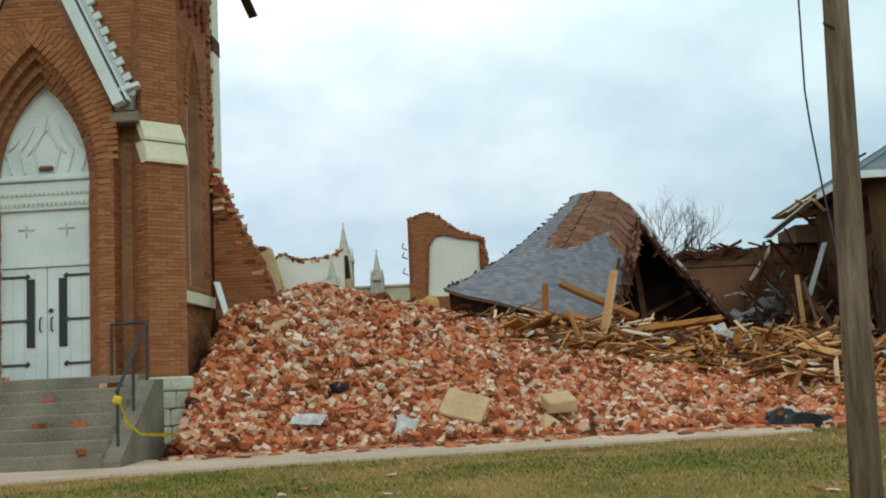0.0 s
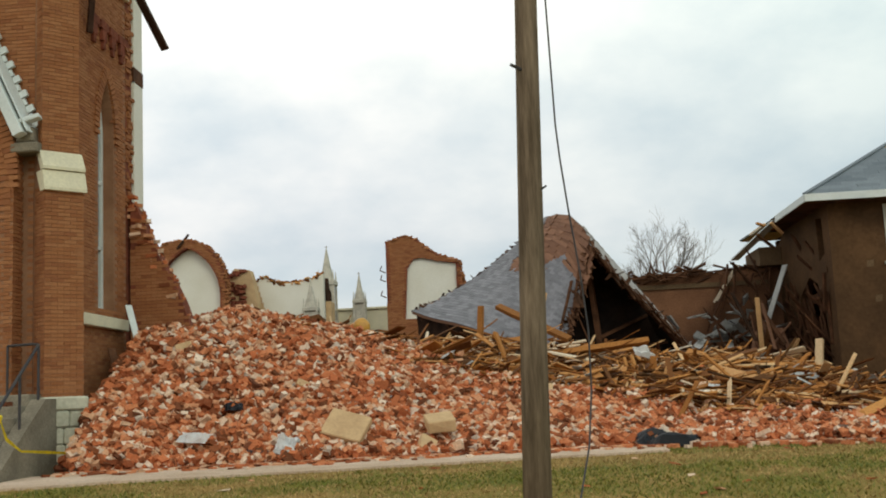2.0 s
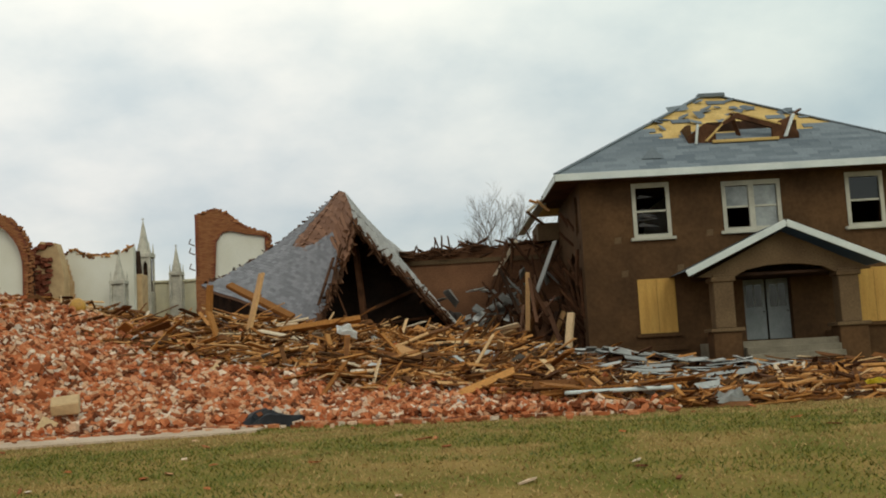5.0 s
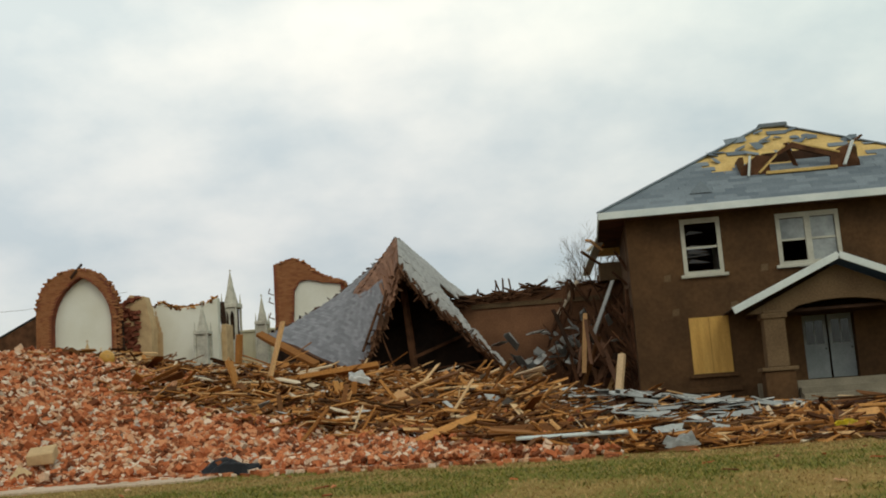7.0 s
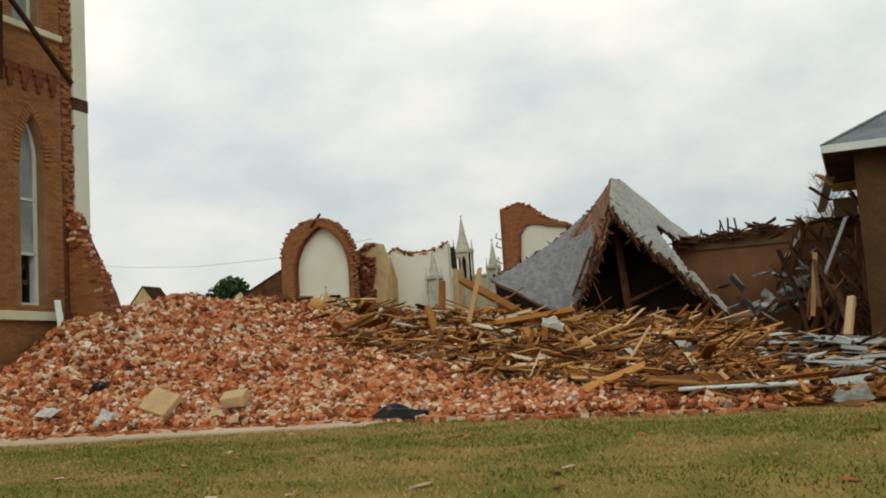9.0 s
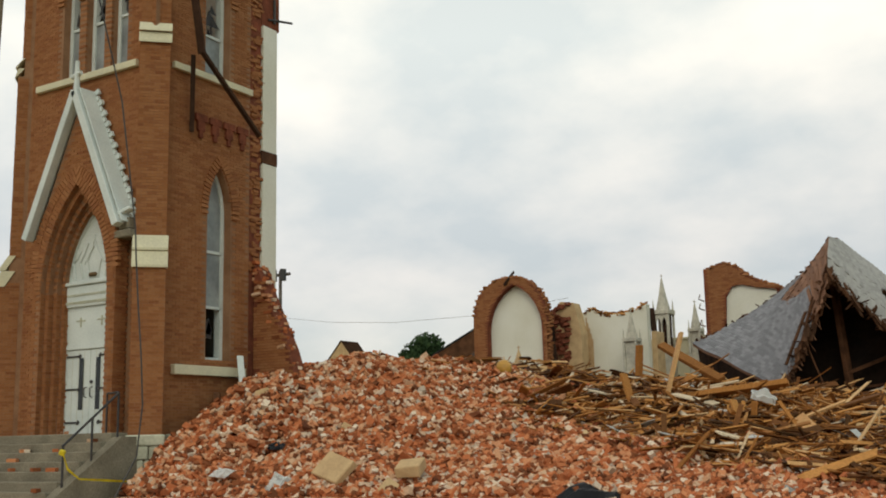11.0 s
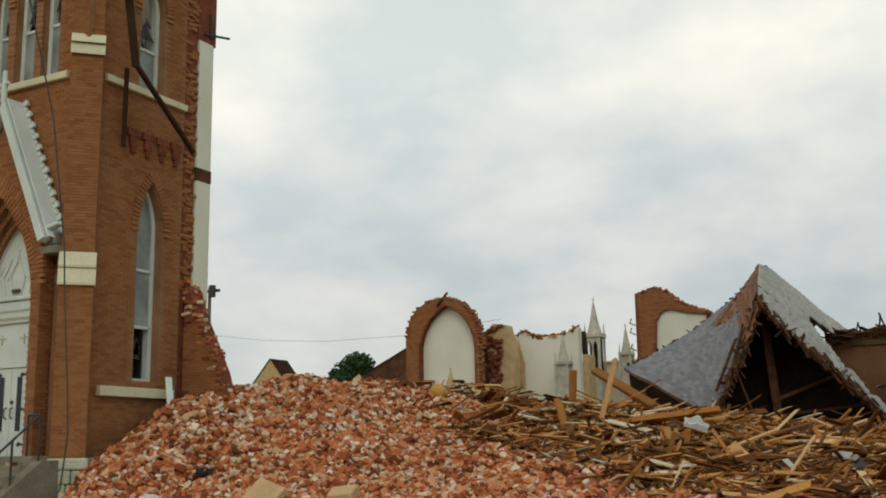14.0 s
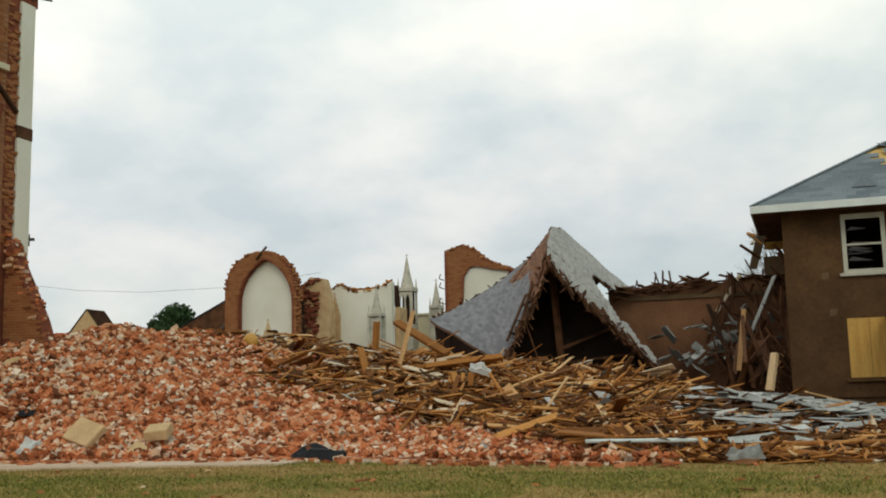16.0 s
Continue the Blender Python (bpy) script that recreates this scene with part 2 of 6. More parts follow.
def box(bm, x0, y0, z0, x1, y1, z1, m=None, bev=0.0):
    g = bmesh.ops.create_cube(bm, size=1.0)
    vs = g["verts"]
    for v in vs:
        v.co = Vector((x0 + (v.co.x + 0.5) * (x1 - x0), y0 + (v.co.y + 0.5) * (y1 - y0), z0 + (v.co.z + 0.5) * (z1 - z0)))
    if bev:
        es = list({e for v in vs for e in v.link_edges})
        r = bmesh.ops.bevel(bm, geom=es, offset=bev, segments=1, affect='EDGES')
        vs = list({v for f in r["faces"] for v in f.verts})
    if m is not None:
        bmesh.ops.transform(bm, matrix=m, verts=vs)
    return bm


def boxm(*a, **k):
    return box(bmesh.new(), *a, **k)


def plate(outer, holes, thick, place):
    """A slab from an outline and holes in (u, v); thickness runs behind the face. place(u, v, w) gives the world point."""
    bm = bmesh.new()
    edges = []
    for loop in [outer] + holes:
        vs = [bm.verts.new((u, v, 0)) for u, v in loop]
        edges += [bm.edges.new((vs[i], vs[(i + 1) % len(vs)])) for i in range(len(vs))]
    bmesh.ops.triangle_fill(bm, edges=edges, use_beauty=True)
    g = bmesh.ops.extrude_face_region(bm, geom=bm.faces[:])
    for v in g["geom"]:
        if isinstance(v, bmesh.types.BMVert):
            v.co.z = thick
    for v in bm.verts:
        v.co = Vector(place(*v.co))
    bmesh.ops.recalc_face_normals(bm, faces=bm.faces[:])
    return bm


def arch(cx, w, z0, zs, za, n=8):
    """A pointed arch of two arcs: width w, sill z0, spring zs, apex za."""
    b, h = w / 2, max(za - zs, w / 2 + 0.001)
    r = (b * b + h * h) / (2 * b)
    top = math.asin(min(1.0, h / r))
    k = (za - zs) / h
    side = [(b - r + r * math.cos(top * i / n), zs + k * r * math.sin(top * i / n)) for i in range(n)]
    return [(cx - b, z0), (cx + b, z0)] + [(cx + x, z) for x, z in side] + [(cx, za)] + [(cx - x, z) for x, z in side[::-1]]


def inside(pt, poly):
    x, y = pt
    c = False
    for i in range(len(poly)):
        (x1, y1), (x2, y2) = poly[i], poly[i - 1]
        if (y1 > y) != (y2 > y) and x < (x2 - x1) * (y - y1) / (y2 - y1) + x1:
            c = not c
    return c


def lerp(tab, x):
    return float(np.interp(x, [p[0] for p in tab], [p[1] for p in tab]))


CUBE_F = [(0, 3, 2, 1), (4, 5, 6, 7), (0, 1, 5, 4), (1, 2, 6, 5), (2, 3, 7, 6), (3, 0, 4, 7)]


class Heap:
    """Collects many small boxes into one mesh."""
    def __init__(self):
        self.v, self.f = [], []

    def add(self, m, sx, sy, sz, jitter=0.0):
        k = len(self.v)
        for a, b, c in ((-1, -1, -1), (1, -1, -1), (1, 1, -1), (-1, 1, -1), (-1, -1, 1), (1, -1, 1), (1, 1, 1), (-1, 1, 1)):
            p = Vector((a * sx / 2, b * sy / 2, c * sz / 2))
            if jitter:
                p += Vector([rng.uniform(-jitter, jitter) * s for s in (sx, sy, sz)])
            self.v.append(m @ p)
        self.f += [tuple(k + i for i in f) for f in CUBE_F]

    def done(self, name, material, parent=None, label="", kind="stuff"):
        me = bpy.data.meshes.new(name)
        me.from_pydata([tuple(v) for v in self.v], [], self.f)
        me.materials.append(material)
        me.update()
        ob = new(name, me)
        if parent is not None:
            ob.parent = parent
            ob.matrix_parent_inverse = parent.matrix_basis.inverted()
        if kind:
            ob["kind"] = kind
        if label:
            ob["label"] = label
        return ob


def frame_m(o, u, n):
    """A pose with its x along u, its y along -n and z up."""
    u, n = Vector(u).normalized(), Vector(n).normalized()
    z = Vector((0, 0, 1))
    return Matrix(((u.x, -n.x, z.x, o[0]), (u.y, -n.y, z.y, o[1]), (u.z, -n.z, z.z, o[2]), (0, 0, 0, 1)))


def along(p0, p1, roll=0.0):
    """A pose half way from p0 to p1 with its x along that line, and the length."""
    p0, p1 = Vector(p0), Vector(p1)
    d = p1 - p0
    q = d.to_track_quat('X', 'Z').to_matrix().to_4x4()
    return Matrix.Translation((p0 + p1) / 2) @ q @ Matrix.Rotation(roll, 4, 'X'), d.length


def beam(p0, p1, w, h, roll=0.0, bev=0.008, bm=None):
    m, n = along(p0, p1, roll)
    return box(bm or bmesh.new(), -n / 2, -w / 2, -h / 2, n / 2, w / 2, h / 2, m, bev)


def tube(points, r, sides=8, bm=None, r1=None):
    """A round bar through points, tapering from r to r1."""
    bm = bm or bmesh.new()
    pts = [Vector(p) for p in points]
    r1 = r if r1 is None else r1
    rings = []
    for i, p in enumerate(pts):
        d = (pts[min(i + 1, len(pts) - 1)] - pts[max(i - 1, 0)]).normalized()
        a = d.orthogonal().normalized()
        if rings:
            a = (last - d * last.dot(d)).normalized()
        last = a
        b = d.cross(a)
        rr = r + (r1 - r) * i / max(1, len(pts) - 1)
        rings.append([bm.verts.new(p + rr * (math.cos(2 * math.pi * k / sides) * a + math.sin(2 * math.pi * k / sides) * b)) for k in range(sides)])
    for s, t in zip(rings, rings[1:]):
        for k in range(sides):
            bm.faces.new((s[k], s[(k + 1) % sides], t[(k + 1) % sides], t[k]))
    bm.faces.new(rings[0][::-1]); bm.faces.new(rings[-1])
    return bm


_unit = {}


def piece_mesh(name, sx, sy, sz, material):
    key = (name, sx, sy, sz)
    if key not in _unit:
        bm = boxm(-sx / 2, -sy / 2, -sz / 2, sx / 2, sy / 2, sz / 2)
        me = bpy.data.meshes.new(name)
        bm.to_mesh(me); bm.free()
        me.materials.append(material)
        _unit[key] = me
    return _unit[key]


def piece(name, m, sx, sy, sz, material, parent):
    ob = new(name, piece_mesh(name, sx, sy, sz, material))
    ob.parent = parent
    ob.matrix_parent_inverse = parent.matrix_basis.inverted()
    ob.matrix_basis = m
    return ob


def bricklay(heap, o, u, n, u0, u1, v0, v1, ok, single=None, proud=0.010, rough=0.0, left=300):
    """Running bond on a face: bricks 0.195 x 0.053 in courses of 0.062. With single, the bricks are parts of that thing."""
    base, count, row = frame_m(o, u, n), 0, 0
    v = v0 + 0.031
    while v < v1:
        a = u0 - (0.102 if row % 2 else 0.0)
        while a < u1:
            s, t = max(a, u0), min(a + 0.195, u1)
            c = (s + t) / 2
            if t - s > 0.04 and ok(c, v) and ok(s + 0.02, v) and ok(t - 0.02, v):
                m = base @ Matrix.Translation((c, 0.03 - proud + rng.uniform(-0.003 - rough, 0.003), v))
                if rough:
                    m = m @ Matrix.Rotation(rng.uniform(-rough, rough), 4, 'Z')
                if single is not None and count < left:
                    piece("brick", m, round(t - s, 2), 0.06, 0.053, m_brickob, single)
                    count += 1
                else:
                    heap.add(m, t - s, 0.06, 0.053, 0.012)
            a += 0.204
        v += 0.062
        row += 1
    return count


# ---------- ground ----------
def gz(x, y):
    s = min(1.0, max(0.0, (y + 3) / 15.5))
    return -0.62 + 0.74 * s * s * (3 - 2 * s) + 0.011 * max(0.0, min(y, 40) - 12.5)


def grid_sheet(xs, ys, zf):
    bm = bmesh.new()
    vs = [[bm.verts.new((x, y, zf(x, y))) for x in xs] for y in ys]
    for j in range(len(ys) - 1):
        for i in range(len(xs) - 1):
            bm.faces.new((vs[j][i], vs[j][i + 1], vs[j + 1][i + 1], vs[j + 1][i]))
    return bm


xs = [-1500, -600, -250, -100, -60] + [-40 + 1.0 * i for i in range(81)] + [60, 100, 250, 600, 1500]
ys = [-1500, -500, -150, -50, -20, -10] + [-6 + 0.6 * i for i in range(62)] + [34, 40, 55, 80, 150, 400, 1500]

m_grass = mat("lawn_soil", (0.13, 0.13, 0.018), (0.34, 0.215, 0.07), 0.8, 0.95, 0.6, 25)
ground = part("ground", grid_sheet(xs, ys, lambda x, y: gz(x, y)), m_grass)
tagged(ground, "patchy green and straw-brown winter lawn", "ground", kind="structure")

# footpath in front of the church
WALK_NEAR = [(-16, 9.0), (-9, 10.3), (2.6, 12.9)]
WALK_FAR = [(-16, 11.6), (-9, 12.6), (2.6, 14.4)]
bm = bmesh.new()
row = []
for i in range(39):
    x = -16 + 18.6 * i / 38
    wob = 0.06 * math.sin(i * 1.7) + 0.05 * math.sin(i * 0.6)
    a, b = lerp(WALK_NEAR, x) + wob, lerp(WALK_FAR, x)
    row.append([bm.verts.new((x, y, gz(x, y) + dz)) for y, dz in ((a, -0.05), (a, 0.035), (b, 0.035), (b, -0.05))])
for r, q in zip(row, row[1:]):
    for k in range(3):
        bm.faces.new((r[k], q[k], q[k + 1], r[k + 1]))
bm.faces.new(row[0]); bm.faces.new(row[-1][::-1])
bmesh.ops.recalc_face_normals(bm, faces=bm.faces[:])
pavement = tagged(part("pavement", bm, m_walkc), "dusty pinkish concrete footpath beside the rubble", "footpath", kind="structure")

# ---------- heights of the debris ----------
YF = [(-9, 13.4), (-7, 13.2), (-4, 13.5), (0, 14.0), (3, 14.2), (5, 13.4), (8, 12.6), (12, 12.8), (17, 13.4), (24, 16)]
HM = [(-9, 2.3), (-7, 2.5), (-5, 2.85), (-3.6, 2.45), (-2, 1.92), (0, 1.68), (3, 1.42), (6, 1.05), (9, 0.52), (12, 0.24), (16, 0.14), (24, 0.08)]
HL = [(-9, 2.4), (-7, 2.4), (-5, 2.6), (-2, 3.4), (0, 4.2), (3, 5), (6, 5.5), (9, 6), (12, 6), (24, 6)]


def hz(x, y):
    d = y - lerp(YF, x) + 0.5 * noise.noise(Vector((x * 0.6, 3.0, 0)))
    if d <= 0:
        return gz(x, y)
    h = lerp(HM, x) * (1 - math.exp(-(d / lerp(HL, x)) ** 1.15))
    h += min(1, d / 2) * 0.28 * noise.noise(Vector((x * 0.45, y * 0.45, 1.0))) + min(1, d) * 0.10 * noise.noise(Vector((x * 1.6, y * 1.6, 5.0)))
    h += min(1, d / 4) * (0.45 * math.exp(-((x - 0.4) / 3.2) ** 2 - ((y - 25.5) / 3.5) ** 2) + 0.25 * math.exp(-((x - 6.5) / 2.5) ** 2 - ((y - 24.5) / 3.5) ** 2))
    return gz(x, y) + max(0.02, h)


# the dust is coloured very dark to carry the shade between bricks
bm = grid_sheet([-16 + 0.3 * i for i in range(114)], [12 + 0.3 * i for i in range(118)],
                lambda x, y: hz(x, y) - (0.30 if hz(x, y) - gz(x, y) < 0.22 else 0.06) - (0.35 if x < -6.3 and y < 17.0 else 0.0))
rubble_bed = part("rubble_bed", bm, m_shaded_dust)
tagged(rubble_bed, "red brick dust and broken mortar, darkened for the shade under the rubble", "rubble", kind="stuff")

# ---------- church tower ----------
TX0, TX1, TY0, TY1, TZ1 = -10.95, -6.655, 14.13, 18.4, 15.0
CX = -8.50
tower = empty("church_tower", (CX, 16, 0.1), "red brick church tower with torn masonry edge and white doors", "church")
FX = lambda u, v, w: (u, TY0 + w, v)
RX = lambda u, v, w: (TX1 - w, u, v)

lancets = [arch(-9.30, 0.52, 9.06, 10.9, 11.6), arch(-8.52, 0.60, 9.06, 11.3, 12.1), arch(-7.76, 0.52, 9.06, 10.9, 11.6)]
door_hole = arch(CX, 1.62, 0.2, 4.45, 6.1)
part("front_wall", plate([(TX0, 0), (TX1, 0), (TX1, TZ1), (TX0, TZ1)], lancets + [[(x, max(z, 0.3)) for x, z in door_hole]], 0.45, FX), m_mortar, tower)
side_low, side_up = arch(16.06, 0.72, 2.82, 6.05, 7.05), arch(15.94, 0.76, 9.08, 10.9, 11.75)
part("side_wall", plate([(TY0 + 0.46, 0), (17.0, 0), (17.0, TZ1), (TY0 + 0.46, TZ1)], [side_low, side_up], 0.45, RX), m_mortar, tower)
part("left_wall", boxm(TX0, TY0 + 0.46, 0, TX0 + 0.4, TY1, TZ1), m_mortar, tower)
part("back_wall", boxm(TX0 + 0.41, TY1 - 0.62, 0, TX1 - 0.2, TY1 - 0.25, TZ1), m_plaster, tower, "cream plastered inner wall of the tower")
part("belfry_floor", boxm(TX0 + 0.42, TY0 + 0.47, 8.3, TX1 - 0.46, TY1 - 0.42, 8.5), m_darkwood, tower)

bh = Heap()
in_portal = lambda u, v: CX - 1.25 < u < CX + 1.25 and v < 5.5 + max(0, 2.9 - abs(u - CX) * 2.1) and v < 8.2
okf = lambda u, v: not any(inside((u, v), h) for h in lancets) and not in_portal(u, v)
bricklay(bh, (0, TY0, 0), (1, 0, 0), (0, -1, 0), TX0, TX1 - 0.02, 1.3, TZ1, okf)
ring_low, ring_up = arch(16.06, 1.06, 2.82, 6.1, 7.33), arch(15.94, 1.06, 9.08, 10.9, 12.05)
oks = lambda u, v: not inside((u, v), side_low) and not inside((u, v), side_up)
# torn right edge of the side wall
okt = lambda u, v: oks(u, v) and u < 17.02 + 0.14 * noise.noise(Vector((0, v * 2.1, 3)))
bricklay(bh, (TX1, 0, 0), (0, 1, 0), (1, 0, 0), TY0 + 0.1, 17.2, 1.3, TZ1, okt)

# diagonal corner buttress in three stages with stone weatherings
def corner(cx, cy, sx):
    d, s = Vector((0.7071 * sx, -0.7071, 0)), Vector((0.7071, 0.7071 * sx, 0))
    return Vector((cx, cy, 0)), d, s


def buttress(cx, cy, sx, fine):
    c, d, s = corner(cx, cy, sx)
    grp = part("buttress", bmesh.new(), m_mortar, tower)
    bm = bmesh.new()
    m = frame_m(c, s, d)
    for half, out, z0, z1 in ((0.31, 0.21, 1.3, 4.66), (0.30, 0.03, 4.66, 9.34), (0.29, -0.09, 9.34, TZ1)):
        box(bm, -half, -out, z0, half, 0.5, z1, m)
    bm.to_mesh(grp.data); bm.free()
    for half, out, z0, z1 in ((0.31, 0.21, 1.3, 4.62), (0.30, 0.03, 5.2, 9.3), (0.29, -0.09, 9.72, TZ1)):
        one = tower if fine and z0 < 2 else None
        bricklay(bh, c + d * out, s, d, -half, half, z0, z1, lambda u, v: True, single=one, left=140)
        for sg in (-1, 1):
            o = c + s * sg * half
            bricklay(bh, o, d, s * sg, -0.2, out - 0.005, z0, z1, lambda u, v: True)
    for zb, zt, o0, o1, h in ((4.56, 5.24, 0.28, 0.05, 0.345), (9.28, 9.76, 0.09, -0.07, 0.33)):
        zm, om = (zb + zt) / 2, (o0 + o1) / 2
        for k, (a, b, p, q) in enumerate(((zb, zm, o0, om + 0.02), (zm + 0.012, zt, om + 0.05, o1))):
            bm = bmesh.new()
            pr = [(-0.1, a), (-p, a), (-p, a + 0.05), (-q, b), (-0.1 + 0.2, b)]
            vs = [[bm.verts.new(m @ Vector((sg * h, y, z))) for y, z in pr] for sg in (-1, 1)]
            bm.faces.new(vs[0]); bm.faces.new(vs[1][::-1])
            for i in range(len(pr)):
                j = (i + 1) % len(pr)
                bm.faces.new((vs[0][i], vs[0][j], vs[1][j], vs[1][i]))
            bmesh.ops.recalc_face_normals(bm, faces=bm.faces[:])
            part("stone_cap", bm, m_cream, tower, "cream cut-stone weathering cap")
    # rock-faced stone base
    z = 0.0
    for k, hgt in enumerate((0.30, 0.27, 0.26, 0.26, 0.22)):
        n = 1 if k == 4 else 2
        cut = 0 if n == 1 else rng.uniform(-0.12, 0.12)
        for i in range(n):
            a, b = (-0.37, 0.37) if n == 1 else ((-0.35, cut - 0.006) if i == 0 else (cut + 0.006, 0.35))
            out = 0.30 if k == 4 else 0.27 + rng.uniform(0, 0.03)
            part("base_stone", boxm(a, -out, z + 0.006, b, 0.45, z + hgt, m, 0.025), m_lime, tower, "rough-faced pale limestone base block" if fine and k == 4 else "")
        z += hgt


buttress(TX1, TY0, 1, True)
buttress(TX0, TY0, -1, False)
part("base_course", boxm(TX1 - 0.4, TY0 + 0.5, 0, TX1 + 0.10, 17.1, 1.32, None, 0.02), m_lime, tower)

# belt sills of cream stone
part("sill", boxm(TX1 - 0.2, 14.73, 2.50, TX1 + 0.13, 16.82, 2.70, None, 0.012), m_cream, tower, "cream stone window sill")
part("sill", boxm(TX1 - 0.2, 14.59, 8.88, TX1 + 0.10, 17.0, 9.03, None, 0.012), m_cream, tower, "cream stone window sill")
part("sill", boxm(-10.32, TY0 - 0.10, 8.88, -7.13, TY0 + 0.2, 9.03, None, 0.012), m_cream, tower, "cream stone window sill")

# windows of the tower
def shrink(cx, w, z0, zs, za, d):
    return arch(cx, w - 2 * d, z0 + d, zs, za - d * 1.3)


def window(spec, axis, depth, bars, broken):
    pl = (lambda u, v, w: (u, TY0 + depth + w, v)) if axis == "f" else (lambda u, v, w: (TX1 - depth - w, u, v))
    fr = part("window_frame", plate(arch(*spec), [shrink(*spec, 0.095)], 0.16, pl), m_white, tower, "white painted lancet window frame")
    cx, w, z0, zs, za = spec
    for zb in bars:
        part("glazing_bar", plate([(cx - w / 2 + 0.07, zb), (cx + w / 2 - 0.07, zb), (cx + w / 2 - 0.07, zb + 0.06), (cx - w / 2 + 0.07, zb + 0.06)], [], 0.06, pl), m_white, fr)
    edges = [z0 + 0.07] + [b + 0.06 for b in bars]
    tops = list(bars) + [za - 0.1]
    for i, (a, b) in enumerate(zip(edges, tops)):
        if i in broken:
            continue
        hw = w / 2 - 0.07
        g = [(cx - hw, a), (cx + hw, a), (cx + hw, min(b, zs))]
        if b > zs:
            g += [(cx + hw * 0.6, zs + (za - zs) * 0.55), (cx, b), (cx - hw * 0.6, zs + (za - zs) * 0.55)]
        g += [(cx - hw, min(b, zs))]
        gp = (lambda u, v, q: pl(u, v, q + 0.03))
        ob = part("pane", plate(g, [], 0.008, gp), m_dusty, fr, "dusty grey window glass")
        ob.visible_shadow = False
    # torn leading and shards left in the opening
    for k in range(7):
        zz = rng.uniform(z0 + 0.3, zs)
        sh = [(cx + rng.uniform(-w / 2 + 0.08, 0.0), zz), (cx + rng.uniform(0.05, w / 2 - 0.08), zz + rng.uniform(-0.1, 0.1)), (cx + rng.uniform(-0.1, 0.1), zz + rng.uniform(0.15, 0.4))]
        part("shard", plate(sh, [], 0.01, lambda u, v, q: pl(u, v, q + 0.045)), m_iron, fr)


window((16.06, 0.72, 2.82, 6.05, 7.05), "s", 0.20, (3.95, 5.15), (0,))
window((15.94, 0.76, 9.08, 10.9, 11.75), "s", 0.20, (10.0,), (1,))
for spec in ((-9.30, 0.52, 9.06, 10.9, 11.6), (-8.52, 0.60, 9.06, 11.3, 12.1), (-7.76, 0.52, 9.06, 10.9, 11.6)):
    window(spec, "f", 0.18, (10.2,), (1,))

# brick hoods round the side windows: wedge bricks on edge
def hood(cx, w, zs, za, put, name="hood_brick"):
    pts = [p for p in arch(cx, w, zs - 0.6, zs, za, 14)][2:]
    pts = [(cx + w / 2, zs - 0.15)] + pts + [(cx - w / 2, zs - 0.15)]
    hp = Heap()
    for (u0, v0), (u1, v1) in zip(pts, pts[1:]):
        n = max(1, int(math.hypot(u1 - u0, v1 - v0) / 0.08))
        ang = math.atan2(v1 - v0, u1 - u0)
        for i in range(n):
            f = (i + 0.5) / n
            hp.add(put(u0 + f * (u1 - u0), v0 + f * (v1 - v0), ang), 0.07, 0.08, 0.20, 0.02)
    return hp.done("arch_bricks", m_brick, tower)


put_s = lambda u, v, a: Matrix.Translation((TX1 + 0.005, u, v)) @ Matrix.Rotation(math.pi / 2, 4, 'Z') @ Matrix.Rotation(-a, 4, 'Y')
hood(16.06, 0.94, 6.05, 7.22, put_s)
hood(15.94, 0.96, 10.9, 11.95, put_s)
put_f = lambda u, v, a: Matrix.Translation((u, TY0 - 0.005, v)) @ Matrix.Rotation(-a, 4, 'Y')
for cx, w, zs, za in ((-9.30, 0.70, 10.9, 11.75), (-8.52, 0.78, 11.3, 12.25), (-7.76, 0.70, 10.9, 11.75)):
    hood(cx, w, zs, za, put_f)

# stepped corbel drops under the upper stage
for k in range(4):
    y = 15.42 + 0.43 * k
    bm = bmesh.new()
    box(bm, TX1 - 0.02, y - 0.17, 7.92, TX1 + 0.08, y + 0.17, 8.07)
    box(bm, TX1 - 0.02, y - 0.10, 7.70, TX1 + 0.075, y + 0.10, 7.918)
    box(bm, TX1 - 0.02, y - 0.05, 7.55, TX1 + 0.07, y + 0.05, 7.698)
    part("corbel", bm, m_torn, tower, "dark stepped brick corbel")

# torn return of the nave wall: ragged bricks up the rear corner
th = Heap()
z = 4.9
while z < 14.9:
    k = rng.randint(2, 3)
    for i in range(k):
        y = 17.08 + rng.uniform(0, 0.28)
        m = Matrix.Translation((TX1 + rng.uniform(-0.12, -0.035), y, z)) @ Matrix.Rotation(rng.uniform(-0.25, 0.25), 4, 'Z')
        th.add(m, 0.11, 0.21, 0.066, 0.08)
    z += 0.052
th.done("torn_bricks", m_brick, tower, "ragged broken bricks where the nave was torn off")
part("torn_core", boxm(TX1 - 0.44, 17.0, 0, TX1 - 0.02, 17.38, TZ1), m_torn, tower)
part("plaster_strip", boxm(TX1 - 0.40, 17.42, 4.7, TX1 + 0.02, 17.9, 7.42), m_plaster, tower, "cream inner plaster laid bare")
part("plaster_strip", boxm(TX1 - 0.40, 17.42, 7.72, TX1 + 0.02, 17.88, 10.75), m_plaster, tower, "cream inner plaster laid bare")
part("timber_band", boxm(TX1 - 0.40, 17.39, 7.425, TX1 + 0.03, 17.91, 7.715), m_oldwood, tower)
part("upper_torn_wall", boxm(TX1 - 0.40, 17.385, 10.755, TX1 - 0.01, 18.0, TZ1), m_torn, tower)
part("iron_rod", tube([(TX1, 17.6, 10.95), (TX1 + 0.1, 18.35, 11.08)], 0.03), m_iron, tower)
